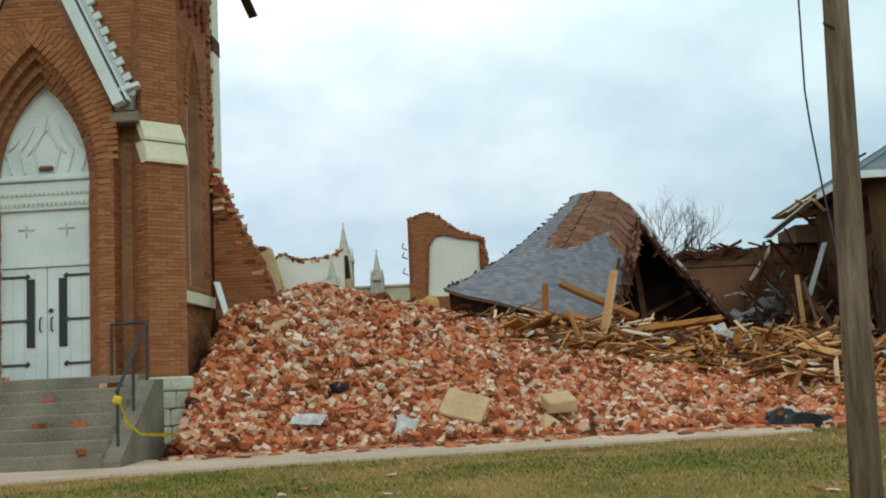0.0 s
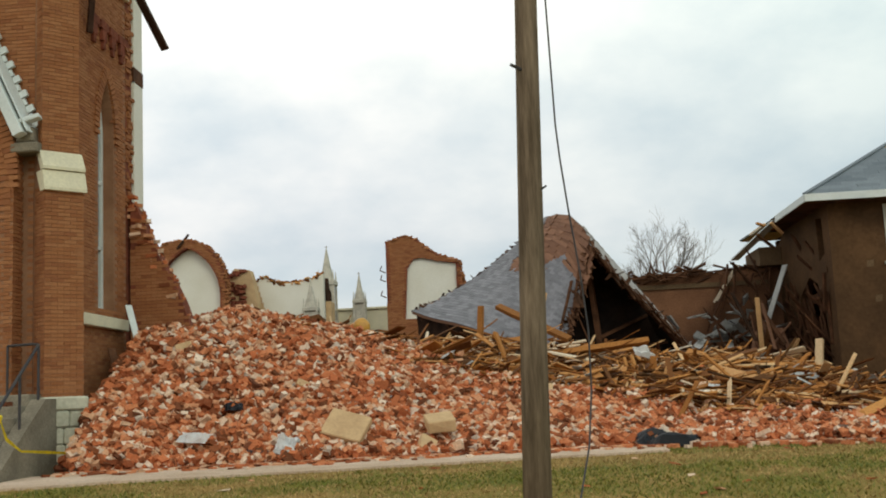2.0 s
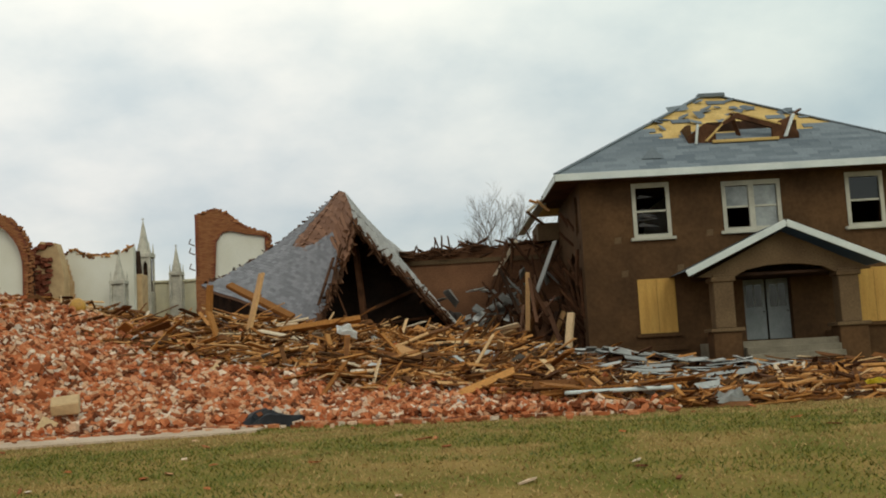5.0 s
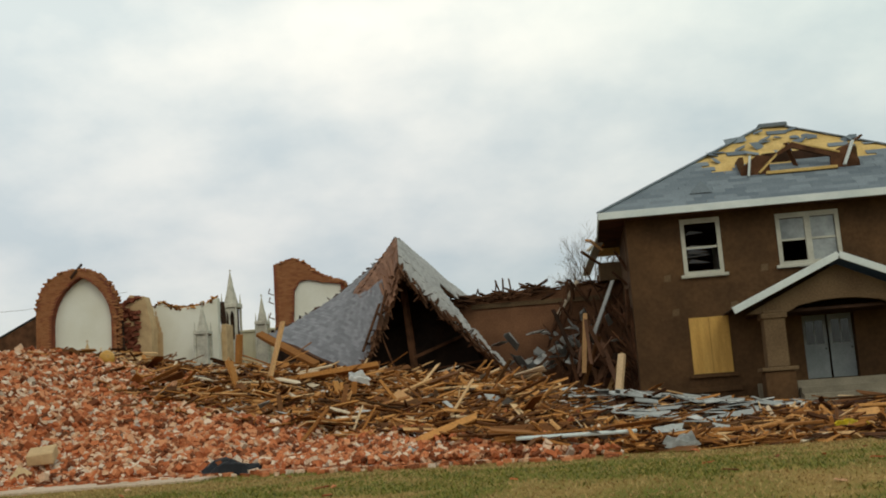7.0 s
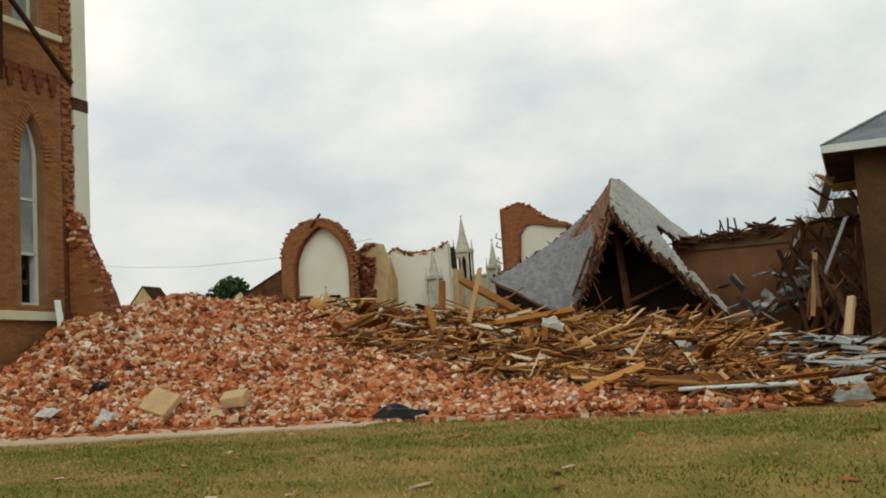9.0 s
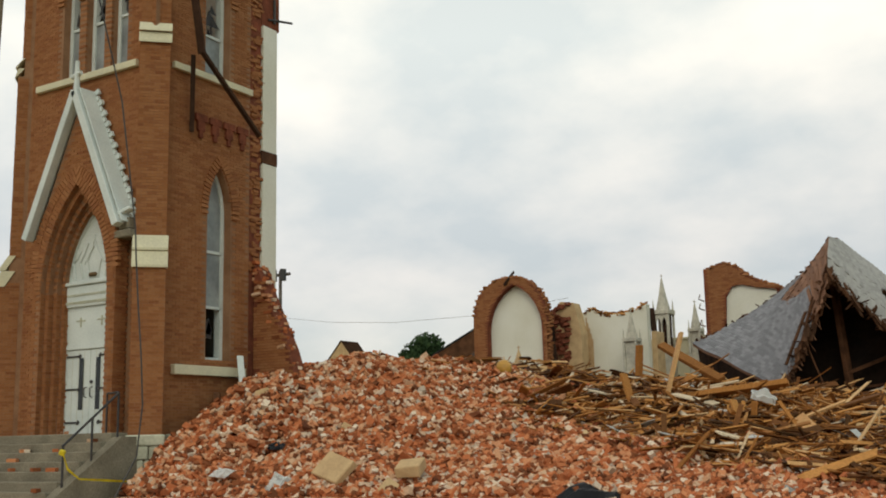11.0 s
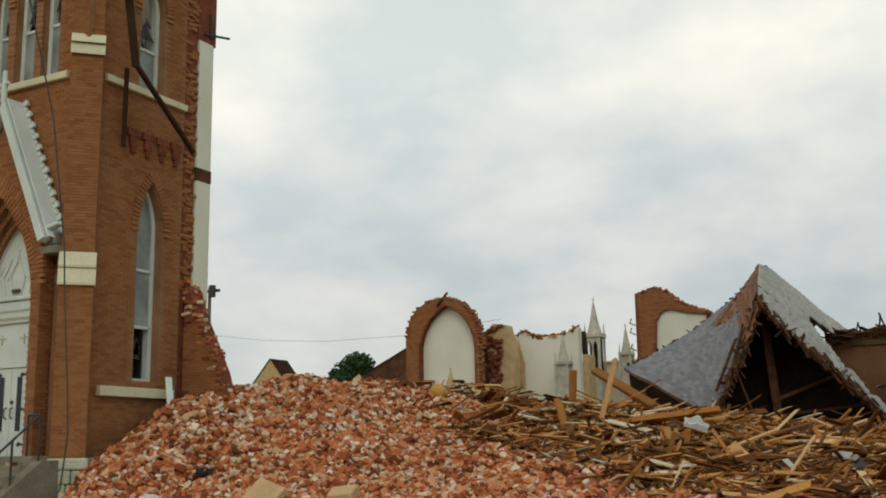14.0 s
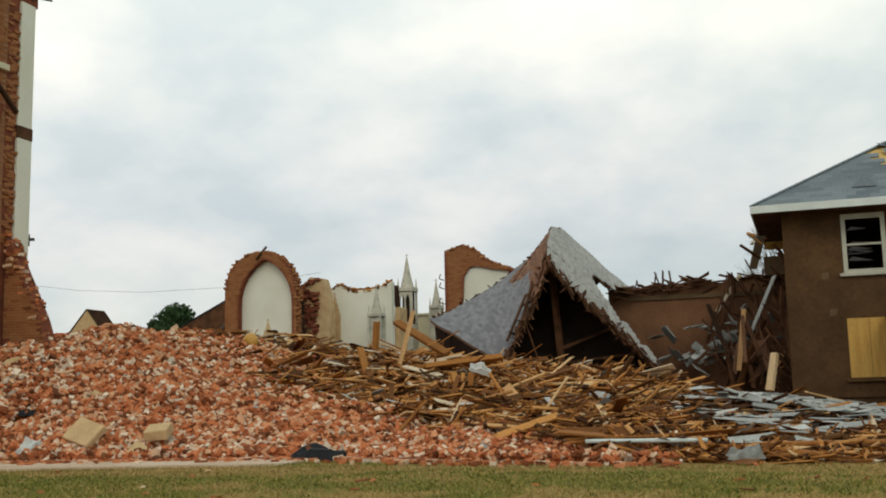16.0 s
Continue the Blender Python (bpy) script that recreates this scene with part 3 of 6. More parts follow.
part("iron_rod", tube([(TX1 + 0.02, 17.8, 10.9), (TX1 + 0.02, 17.8, 11.5)], 0.03), m_iron, tower)

# hanging broken eaves board
hb = empty("hanging_board", (-6.6, 15.0, 7.6), "broken dark timber hanging from the tower", "timber")
part("board", beam((-6.1, 14.35, 11.9), (-6.15, 14.95, 9.2), 0.18, 0.06), m_darkwood, hb)
part("board", beam((-6.15, 14.95, 9.25), (-5.55, 16.1, 7.55), 0.17, 0.06), m_darkwood, hb)
part("board", beam((-6.35, 14.9, 9.2), (-6.56, 15.1, 7.6), 0.10, 0.07), m_darkwood, hb)

# ---------- portal ----------
PY = 13.78
pw = [2.04, 1.84, 1.64, 1.46]
pa = [6.52, 6.34, 6.16, 5.98]
for k in range(4):
    hole = arch(CX, pw[k], 0.1, 4.25 + 0.05 * k, pa[k])
    if k == 0:
        outer = [(CX - 1.24, 0.05), (CX + 1.24, 0.05), (CX + 1.24, 5.45), (CX, 8.2), (CX - 1.24, 5.45)]
    else:
        outer = arch(CX, pw[k - 1] + 0.16, 0.05, 4.2 + 0.05 * k, pa[k - 1] + 0.12)
    y = PY + 0.13 * k
    part("portal_order", plate(outer, [hole], 0.13, (lambda y: lambda u, v, w: (u, y + w, v))(y)), m_mortar, tower)
    put_p = (lambda y: lambda u, v, a: Matrix.Translation((u, y, v)) @ Matrix.Rotation(-a, 4, 'Y'))(y + 0.02)
    hood(CX, pw[k] + 0.20, 4.25 + 0.05 * k, pa[k] + 0.12, put_p)
    if k == 0:
        hood(CX, pw[k] + 0.42, 4.75, pa[k] + 0.30, put_p)
        okp = lambda u, v: v < 5.4 + (1.24 - abs(u - CX)) * 2.2 and not inside((u, v), hole)
        bricklay(bh, (0, PY, 0), (1, 0, 0), (0, -1, 0), CX - 1.24, CX + 1.24, 1.3, 8.2, okp)
        for sg, xx in ((1, CX + 1.24), (-1, CX - 1.24)):
            bricklay(bh, (xx, PY, 0), (0, 1, 0), (sg, 0, 0), 0.0, 0.34, 1.3, 5.4, lambda u, v: True)
    # jamb bricks of each order
    xj = CX + pw[k] / 2
    bricklay(bh, (xj, y, 0), (0, 1, 0), (-1, 0, 0), 0, 0.13, 1.36, 4.3, lambda u, v: True)
    bricklay(bh, (CX - pw[k] / 2, y, 0), (0, 1, 0), (1, 0, 0), 0, 0.13, 1.36, 4.3, lambda u, v: True)
    if k < 3:
        for a, b in ((xj - 0.10, xj), (CX - pw[k] / 2, CX - pw[k] / 2 + 0.10)):
            bricklay(bh, (0, y + 0.13, 0), (1, 0, 0), (0, -1, 0), a, b, 1.36, 4.3, lambda u, v: True)
bh.done("brickwork", m_brick, tower)

# white gable boards with a zigzag edge, the foot of one side torn open
for sg in (1, -1):
    p0, p1 = Vector((CX + sg * 1.40, PY - 0.10, 5.45)), Vector((CX, PY - 0.10, 8.48))
    d = p1 - p0
    nrm = Vector((sg * d.z, 0, abs(d.x))).normalized()
    gb = part("bargeboard", beam(p0, p1, 0.20, 0.17, 0, 0.01), m_white, tower, "weathered white gable board")
    part("gable_flashing", beam(p0 + nrm * 0.14 + Vector((0, 0.17, 0)), p1 + nrm * 0.14 + Vector((0, 0.17, 0)), 0.42, 0.03), m_white, tower, "white sheet-metal gable flashing")
    n = 24
    for i in range(n):
        q = p0 + d * ((i + 0.5) / n) + nrm * 0.16 + Vector((0, 0.36, 0))
        m, _ = along(q - d.normalized() * 0.05, q + d.normalized() * 0.05)
        part("flashing_step", box(bmesh.new(), -0.055, -0.03, 0, 0.055, 0.03, 0.12 if i % 2 else 0.05, m), m_white, gb)
part("finial_post", tube([(CX, PY - 0.1, 8.45), (CX, PY - 0.1, 9.15)], 0.07, 8, None, 0.045), m_white, tower)
part("finial_arm", tube([(CX - 0.16, PY - 0.1, 8.82), (CX + 0.12, PY - 0.1, 8.88)], 0.05), m_white, tower)
bm = bmesh.new()
box(bm, -7.32, PY - 0.02, 5.20, -6.85, PY + 0.34, 5.36, None, 0.02)
box(bm, -7.24, PY + 0.02, 5.37, -6.95, PY + 0.34, 5.62, None, 0.03)
part("kneeler", bm, m_conc, tower, "broken grey stone at the gable foot")
part("kneeler_chip", boxm(-0.18, -0.1, -0.03, 0.18, 0.1, 0.04, pose(-7.0, PY, 5.72, 0, -18, 10), 0.01), m_white, tower)

# doors, lintel and tympanum
DY = 14.28
doors = part("door_surround", plate(arch(CX, 1.56, 1.36, 4.42, 6.05), [shrink(CX, 1.56, 1.30, 4.42, 6.05, 0.06)], 0.08, lambda u, v, w: (u, DY - 0.02 + w, v)), m_white, tower)
part("tympanum", plate([(x, max(z, 4.5)) for x, z in arch(CX, 1.46, 4.44, 4.5, 5.95)], [], 0.06, lambda u, v, w: (u, DY + 0.03 + w, v)), m_white, tower, "white carved arch panel with tracery")
for sg in (-1, 1):
    for k in range(3):
        x = CX + sg * (0.12 + 0.22 * k)
        part("tracery", tube([(x, DY + 0.02, 4.6), (x + sg * 0.09, DY + 0.015, 4.95), (x - sg * 0.04, DY + 0.01, 5.2 - 0.08 * k), (x - sg * 0.14, DY + 0.02, 5.5 - 0.16 * k)], 0.022, 6, None, 0.012), m_white, doors)
part("tracery", tube([(CX - 0.3, DY + 0.02, 4.9), (CX, DY + 0.01, 5.3), (CX + 0.3, DY + 0.02, 4.9)], 0.02, 6), m_white, doors)
part("dove_carving", box(bmesh.new(), CX - 0.12, DY - 0.05, 4.62, CX + 0.12, DY + 0.03, 4.70, None, 0.03), m_tanstucco, doors, "rusty brown carved boss")
part("lintel", boxm(CX - 0.74, DY - 0.06, 3.99, CX + 0.74, DY + 0.08, 4.44, None, 0.015), m_white, tower, "white carved lintel with dentil rows")
part("lintel_cornice", boxm(CX - 0.76, DY - 0.11, 4.445, CX + 0.76, DY + 0.08, 4.52, None, 0.015), m_white, tower)
dh = Heap()
for i in range(20):
    x = CX - 0.70 + 0.0735 * i
    dh.add(Matrix.Translation((x, DY - 0.072, 4.08)), 0.035, 0.03, 0.05)
    dh.add(Matrix.Translation((x + 0.03, DY - 0.07, 4.24)) @ Matrix.Rotation(0.78, 4, 'Y'), 0.04, 0.02, 0.04)
dh.done("dentils", m_lime, tower)
part("upper_panel", boxm(CX - 0.72, DY, 3.20, CX + 0.72, DY + 0.06, 3.985), m_white, tower)
for sg in (-1, 1):
    part("panel_cross", boxm(-0.13, -0.012, -0.012, 0.13, 0.012, 0.012, pose(CX + sg * 0.32, DY - 0.005, 3.70)), m_lime, tower)
    part("panel_cross", boxm(-0.012, -0.012, -0.11, 0.012, 0.012, 0.09, pose(CX + sg * 0.32, DY - 0.007, 3.68)), m_lime, tower)
part("transom_rail", boxm(CX - 0.73, DY - 0.03, 3.10, CX + 0.73, DY + 0.06, 3.195, None, 0.01), m_white, tower)
for sg in (-1, 1):
    xa, xb = sorted((CX + sg * 0.006, CX + sg * 0.72))
    leaf = part("door_leaf", boxm(xa, DY + 0.005, 1.37, xb, DY + 0.06, 3.095, None, 0.008), m_white, tower, "tall white painted church door")
    for i in range(1, 4):
        part("plank_joint", boxm(xa + 0.18 * i - 0.004, DY + 0.002, 1.40, xa + 0.18 * i + 0.004, DY + 0.0045, 3.06), m_lime, leaf)
    xs_ = CX + sg * 0.255
    part("slit_window", boxm(xs_ - 0.065, DY - 0.012, 1.86, xs_ + 0.065, DY + 0.004, 2.92, None, 0.004), m_glass, leaf, "narrow dark glass slit")
    for z in (1.60, 2.28, 2.96):
        bm = boxm(-0.22, -0.014, -0.018, 0.22, 0.0, 0.018, pose(CX + sg * 0.49, DY, z))
        box(bm, -0.03, -0.016, -0.04, 0.03, 0.0, 0.04, pose(CX + sg * 0.31, DY, z, 0, 45, 0))
        part("strap_hinge", bm, m_iron, leaf, "black iron strap hinge")
    part("pull_handle", tube([(CX + sg * 0.09, DY, 2.32), (CX + sg * 0.09, DY - 0.06, 2.29), (CX + sg * 0.09, DY - 0.06, 2.13), (CX + sg * 0.09, DY, 2.10)], 0.013, 6), m_iron, leaf, "black iron pull")
part("lock", tube([(CX + 0.07, DY, 2.42), (CX + 0.07, DY - 0.03, 2.42)], 0.035, 10), m_iron, tower)

# ---------- steps, rail, tape ----------
steps = empty("church_steps", (CX, 13.2, 0.1), "worn grey concrete church steps littered with broken brick", "steps")
part("landing", boxm(-10.6, 13.40, 0.0, -6.79, 14.40, 1.36, None, 0.015), m_conc, steps)
for k in range(6):
    z = 1.36 - 0.172 * (k + 1)
    part("step", boxm(-10.6, 13.40 - 0.24 * (k + 1), 0.0, -6.79, 13.40 - 0.24 * k - 0.003, z, None, 0.015), m_conc, steps)
bm = bmesh.new()
pr = [(14.0, 0.0), (11.95, 0.0), (11.95, 0.22), (13.45, 1.28), (14.0, 1.28)]
vs = [[bm.verts.new((x, y, z)) for y, z in pr] for x in (-6.785, -6.55)]
bm.faces.new(vs[0]); bm.faces.new(vs[1][::-1])
for i in range(5):
    j = (i + 1) % 5
    bm.faces.new((vs[0][i], vs[0][j], vs[1][j], vs[1][i]))
bmesh.ops.recalc_face_normals(bm, faces=bm.faces[:])
part("cheek_wall", bm, m_conc, steps, "sloping pale concrete cheek wall")
rail = empty("handrail", (-6.67, 13.0, 0.3), "black iron pipe handrail on the church steps", "handrail")
part("top_bar", tube([(-6.67, 12.20, 1.12), (-6.67, 13.45, 2.10)], 0.024, 8), m_iron, rail)
part("landing_bar", tube([(-6.67, 13.45, 2.10), (-6.80, 13.55, 2.12), (-7.28, 13.70, 2.12)], 0.022, 8), m_iron, rail)
for y, z0, z1 in ((12.22, 0.36, 1.14), (12.85, 0.80, 1.63), (13.45, 1.20, 2.10)):
    part("post", tube([(-6.67, y, z0), (-6.67, y, z1)], 0.022, 8), m_iron, rail)
part("post", tube([(-7.28, 13.70, 1.355), (-7.28, 13.70, 2.12)], 0.020, 8), m_iron, rail)
tape = empty("caution_tape", (-7.0, 12.3, 0.6), "yellow caution tape sagging from the handrail", "tape")
tp = [Vector(p) for p in ((-6.68, 12.20, 1.05), (-6.62, 12.2, 0.98), (-6.55, 12.25, 0.72), (-6.42, 12.4, 0.55), (-6.25, 12.9, 0.50), (-6.15, 13.3, 0.47))]
bm = bmesh.new()
vv = [(bm.verts.new(p + Vector((0, 0, 0.022 - 0.012 * (i % 2)))), bm.verts.new(p - Vector((0.01 * (i % 3), 0.01, 0.022)))) for i, p in enumerate(tp)]
for a, b in zip(vv, vv[1:]):
    bm.faces.new((a[0], b[0], b[1], a[1]))
r_ = bmesh.ops.solidify(bm, geom=bm.faces[:], thickness=0.004)
part("ribbon", bm, m_tape, tape)
part("knot", boxm(-0.05, -0.04, -0.06, 0.06, 0.04, 0.05, pose(-6.67, 12.2, 1.02, 10, 20, 30), 0.02), m_tape, tape)

# ---------- broken nave wall beside the tower ----------
stub = empty("nave_wall_stub", (-6.0, 17.3, 0.1), "stub of broken red brick nave wall with ragged edge", "wall")
SO = [(-6.62, 0), (-5.25, 0), (-5.34, 2.3), (-5.62, 3.1), (-5.98, 3.85), (-6.25, 4.35), (-6.45, 4.95), (-6.62, 5.15)]
core = [(-6.62, 0), (-5.30, 0), (-5.39, 2.3), (-5.66, 3.08), (-6.02, 3.8), (-6.29, 4.32), (-6.5, 4.9), (-6.62, 5.0)]
part("wall_core", plate(core, [], 0.40, lambda u, v, w: (u, 17.15 + w, v)), m_torn, stub)
sh_ = Heap()
oke = lambda u, v: inside((u + 0.10 * noise.noise(Vector((0, v * 4, 8))), v), SO) and (v < 4.75)
bricklay(sh_, (0, 17.15, 0), (1, 0, 0), (0, -1, 0), -6.62, -5.2, 1.4, 5.2, oke, single=stub, left=290)
bricklay(sh_, (-5.42, 17.15, 0), (0, 1, 0), (1, 0, 0), 0.0, 0.4, 1.4, 2.3, lambda u, v: True, rough=0.03)
for k in range(70):
    v = rng.uniform(4.0, 5.15)
    u = rng.uniform(-6.62, -5.3)
    if not inside((u, v), SO):
        continue
    sh_.add(pose(u, 17.15 + rng.uniform(-0.05, 0.35), v, rng.uniform(-15, 15), rng.uniform(-12, 12), rng.uniform(-20, 20)), 0.2, 0.095, 0.065, 0.1)
for k in range(110):
    f = rng.random()
    v = 1.6 + 3.4 * math.sqrt(f)
    u = lerp([(p[1], p[0]) for p in SO[1:]], v) + rng.uniform(-0.24, -0.11)
    sh_.add(pose(u, 17.15 + rng.uniform(0, 0.4), v, rng.uniform(-12, 12), rng.uniform(-12, 12), rng.uniform(-30, 30)), 0.2, 0.095, 0.065, 0.1)
sh_.done("ragged_bricks", m_rubble, stub)
for k, (p0, p1, mm, nm) in enumerate((((-6.42, 16.5, 2.95), (-6.12, 16.3, 2.05), m_white, "white"), ((-6.50, 15.9, 2.15), (-6.15, 15.5, 1.25), m_oldwood, "brown"))):
    pl_ = tagged(part("plank", beam(p0, p1, 0.14, 0.03), mm), nm + " painted board leaning against the tower", "plank")

# ---------- rear wall of the church ----------
rear = empty("arched_wall", (-13.7, 42.7, 0.5), "standing brick wall fragment round a cream blind arch", "wall")
AO = [(-15.65, 0), (-12.0, 0), (-11.95, 6.3), (-12.05, 6.95), (-12.3, 7.55), (-12.75, 8.05), (-13.3, 8.3), (-13.7, 8.36), (-14.5, 8.3), (-15.2, 7.9), (-15.55, 7.35), (-15.72, 6.5)]
ah = arch(-13.58, 2.80, 0.5, 5.9, 8.02)
part("brick_wall", plate(AO, [ah], 0.55, lambda u, v, w: (u, 42.4 + w, v)), m_torn, rear)
part("plaster_panel", plate(arch(-13.58, 2.86, 0.5, 5.9, 8.05), [], 0.1, lambda u, v, w: (u, 42.75 + w, v)), m_plaster, rear, "smooth cream plaster")
h_ = Heap()
for (u0, v0), (u1, v1) in zip(AO[1:], AO[2:]):
    n = max(1, int(math.hypot(u1 - u0, v1 - v0) / 0.07))
    for i in range(n):
        f = i / n
        h_.add(pose(u0 + f * (u1 - u0), 42.6 + rng.uniform(-0.2, 0.3), v0 + f * (v1 - v0), rng.uniform(-15, 15), rng.uniform(-20, 20), rng.uniform(-40, 40)), 0.24, 0.16, 0.09, 0.15)
bricklay(h_, (0, 42.4, 0), (1, 0, 0), (0, -1, 0), -15.7, -11.95, 3.2, 8.3, lambda u, v: inside((u, v), AO) and not inside((u, v), ah))
h_.done("ragged_bricks", m_brick, rear)
part("top_timber", beam((-14.0, 42.3, 8.0), (-13.55, 42.5, 8.62), 0.14, 0.1), m_darkwood, rear)

side = empty("side_roof", (-17.4, 46.0, 0.5), "dark sloping roof of a low building behind the ruin", "building")
part("wall", boxm(-18.0, 44.6, 0, -15.6, 47.4, 4.1), m_board, side)
rl = plate([(-19.0, 3.55), (-15.7, 5.75), (-15.7, 5.95), (-19.1, 3.70)], [], 3.6, lambda u, v, w: (u, 44.2 + w, v))
part("roof", rl, m_slatebrown, side, "weathered dark brown shingles")
part("gable", plate([(-18.6, 3.6), (-15.7, 3.6), (-15.7, 5.7)], [], 0.2, lambda u, v, w: (u, 44.5 + w, v)), m_board, side)

pier = empty("broken_pier", (-11.5, 44.0, 0.5), "broken plaster and brick pier stump", "wall")
PO = [(-12.75, 0), (-10.95, 0), (-10.9, 5.6), (-11.1, 6.6), (-11.25, 7.1), (-11.9, 7.2), (-12.3, 6.75), (-12.7, 6.6)]
part("pier_core", plate(PO, [], 0.7, lambda u, v, w: (u, 43.8 + w, v)), m_block, pier)
h_ = Heap()
for k in range(110):
    u, v = rng.uniform(-12.7, -11.5), rng.uniform(3.5, 7.1)
    if inside((u, v), PO):
        h_.add(pose(u, 43.8 + rng.uniform(-0.12, 0.1), v, rng.uniform(-15, 15), rng.uniform(-15, 15), rng.uniform(-40, 40)), 0.3, 0.2, 0.14, 0.2)
h_.done("loose_masonry", m_torn, pier)
part("timber", beam((-12.2, 43.5, 4.4), (-12.35, 43.6, 6.2), 0.3, 0.2), m_darkwood, pier)

pw_ = empty("plaster_wall", (-9.6, 45.2, 0.5), "broken cream plaster wall of the chancel", "wall")
WO = [(-11.4, 0), (-8.2, 0), (-8.2, 6.9), (-8.55, 6.72), (-9.1, 6.6), (-9.9, 6.55), (-10.5, 6.62), (-10.9, 6.9), (-11.15, 6.75), (-11.4, 6.7)]
part("plaster_face", plate(WO, [], 0.4, lambda u, v, w: (u, 45.0 + w, v)), m_plaster, pw_)
h_ = Heap()
for k in range(90):
    u = rng.uniform(-11.3, -8.3)
    h_.add(pose(u, 45.2 + rng.uniform(-0.2, 0.3), lerp([(p[0], p[1]) for p in WO[:1:-1]], u) + rng.uniform(-0.06, 0.12), rng.uniform(-25, 25), rng.uniform(-25, 25), rng.uniform(-60, 60)), 0.26, 0.12, 0.08, 0.15)
h_.done("ragged_lath", m_lumber, pw_)
for k in range(5):
    part("stain_strip", boxm(-11.2 + 0.07 * k, 44.985, 4.2, -11.14 + 0.07 * k, 44.998, 6.5 - 0.25 * k), m_block, pw_)
part("rear_return", boxm(-8.2, 45.42, 0, -7.95, 46.4, 5.7, None, 0.03), m_block, pw_, "broken tan end of the wall")
part("dark_stub", beam((-8.08, 45.5, 5.7), (-8.2, 45.6, 6.75), 0.22, 0.16), m_darkwood, pw_)

frag = empty("gable_fragment", (-3.7, 44.5, 0.5), "standing corner of red brick wall with cream plaster", "wall")
GO = [(-5.25, 0), (-1.8, 0), (-1.9, 6.2), (-2.05, 7.05), (-2.5, 7.2), (-3.1, 7.45), (-3.5, 7.75), (-3.9, 8.1), (-4.35, 8.28), (-4.8, 8.15), (-5.22, 8.05)]
gpan = [(-4.45, 4.6), (-2.15, 4.6), (-2.15, 6.95), (-3.0, 7.1), (-3.7, 7.28), (-4.05, 7.2), (-4.3, 6.8)]
part("brick_wall", plate(GO, [gpan], 0.5, lambda u, v, w: (u, 44.2 + w, v)), m_torn, frag)
part("plaster_panel", plate([(-4.5, 4.5), (-2.1, 4.5), (-2.1, 7.02), (-4.0, 7.35), (-4.4, 7.0)], [], 0.1, lambda u, v, w: (u, 44.32 + w, v)), m_plaster, frag, "smooth cream plaster")
h_ = Heap()
bricklay(h_, (0, 44.2, 0), (1, 0, 0), (0, -1, 0), -5.25, -1.9, 3.6, 8.2, lambda u, v: inside((u, v), GO) and not inside((u, v), gpan))
for (u0, v0), (u1, v1) in zip(GO[1:], GO[2:]):
    n = max(1, int(math.hypot(u1 - u0, v1 - v0) / 0.07))
    for i in range(n):
        f = i / n
        h_.add(pose(u0 + f * (u1 - u0), 44.4 + rng.uniform(-0.2, 0.3), v0 + f * (v1 - v0), rng.uniform(-15, 15), rng.uniform(-20, 20), rng.uniform(-40, 40)), 0.24, 0.16, 0.09, 0.15)
h_.done("ragged_bricks", m_brick, frag)
for z in (5.6, 6.3, 6.7):
    part("bent_iron", tube([(-5.28, 44.3, z), (-5.5, 44.2, z + 0.1), (-5.42, 44.2, z + 0.3)], 0.028, 6), m_oldwood, frag)

# ---------- altar spires ----------
def spire(x, y, tip, zb, w, open_niche, skin, label):
    sp = empty("altar_spire", (x, y, 0.5), label, "altar", "altar spires")
    h = tip - zb
    part("cone", tube([(x, y, zb + h * 0.52), (x, y, zb + h * 0.70), (x, y, tip - 0.18)], w * 0.44, 8, None, 0.03), skin, sp)
    bm = boxm(x - 0.015, y - 0.015, tip - 0.2, x + 0.015, y + 0.015, tip)
    box(bm, x - 0.07, y - 0.015, tip - 0.09, x + 0.07, y + 0.015, tip - 0.06)
    part("cross", bm, skin, sp)
    for sx in (-1, 1):
        for sy in (-1, 1):
            part("pinnacle", tube([(x + sx * w * 0.42, y + sy * w * 0.42, zb + h * 0.46), (x + sx * w * 0.42, y + sy * w * 0.42, zb + h * 0.66)], 0.07 * w / 0.75, 6, None, 0.01), skin, sp)
            part("corner_shaft", boxm(x + sx * w * 0.42 - 0.05, y + sy * w * 0.42 - 0.05, zb, x + sx * w * 0.42 + 0.05, y + sy * w * 0.42 + 0.05, zb + h * 0.46, None, 0.01), skin, sp)
    part("cornice", boxm(x - w * 0.52, y - w * 0.52, zb + h * 0.46, x + w * 0.52, y + w * 0.52, zb + h * 0.52, None, 0.02), skin, sp)
    if open_niche:
        hole = arch(-w * 0.17, w * 0.26, zb + 0.1, zb + h * 0.33, zb + h * 0.42)
        hole2 = [(u + w * 0.34, v) for u, v in hole]
        part("niche_screen", plate([(-w * 0.42, zb), (w * 0.42, zb), (w * 0.42, zb + h * 0.46), (-w * 0.42, zb + h * 0.46)], [hole, hole2], 0.08, lambda u, v, q: (x + u, y - w * 0.42 + q, v)), skin, sp)
        part("niche_back", boxm(x - w * 0.36, y + w * 0.2, zb, x + w * 0.36, y + w * 0.3, zb + h * 0.46), m_darkwood, sp)
    else:
        part("shaft", boxm(x - w * 0.36, y - w * 0.36, zb, x + w * 0.36, y + w * 0.36, zb + h * 0.46), skin, sp)
    part("plinth", boxm(x - w * 0.5, y - w * 0.5, 0.3, x + w * 0.5, y + w * 0.5, zb - 0.002, None, 0.02), skin, sp)


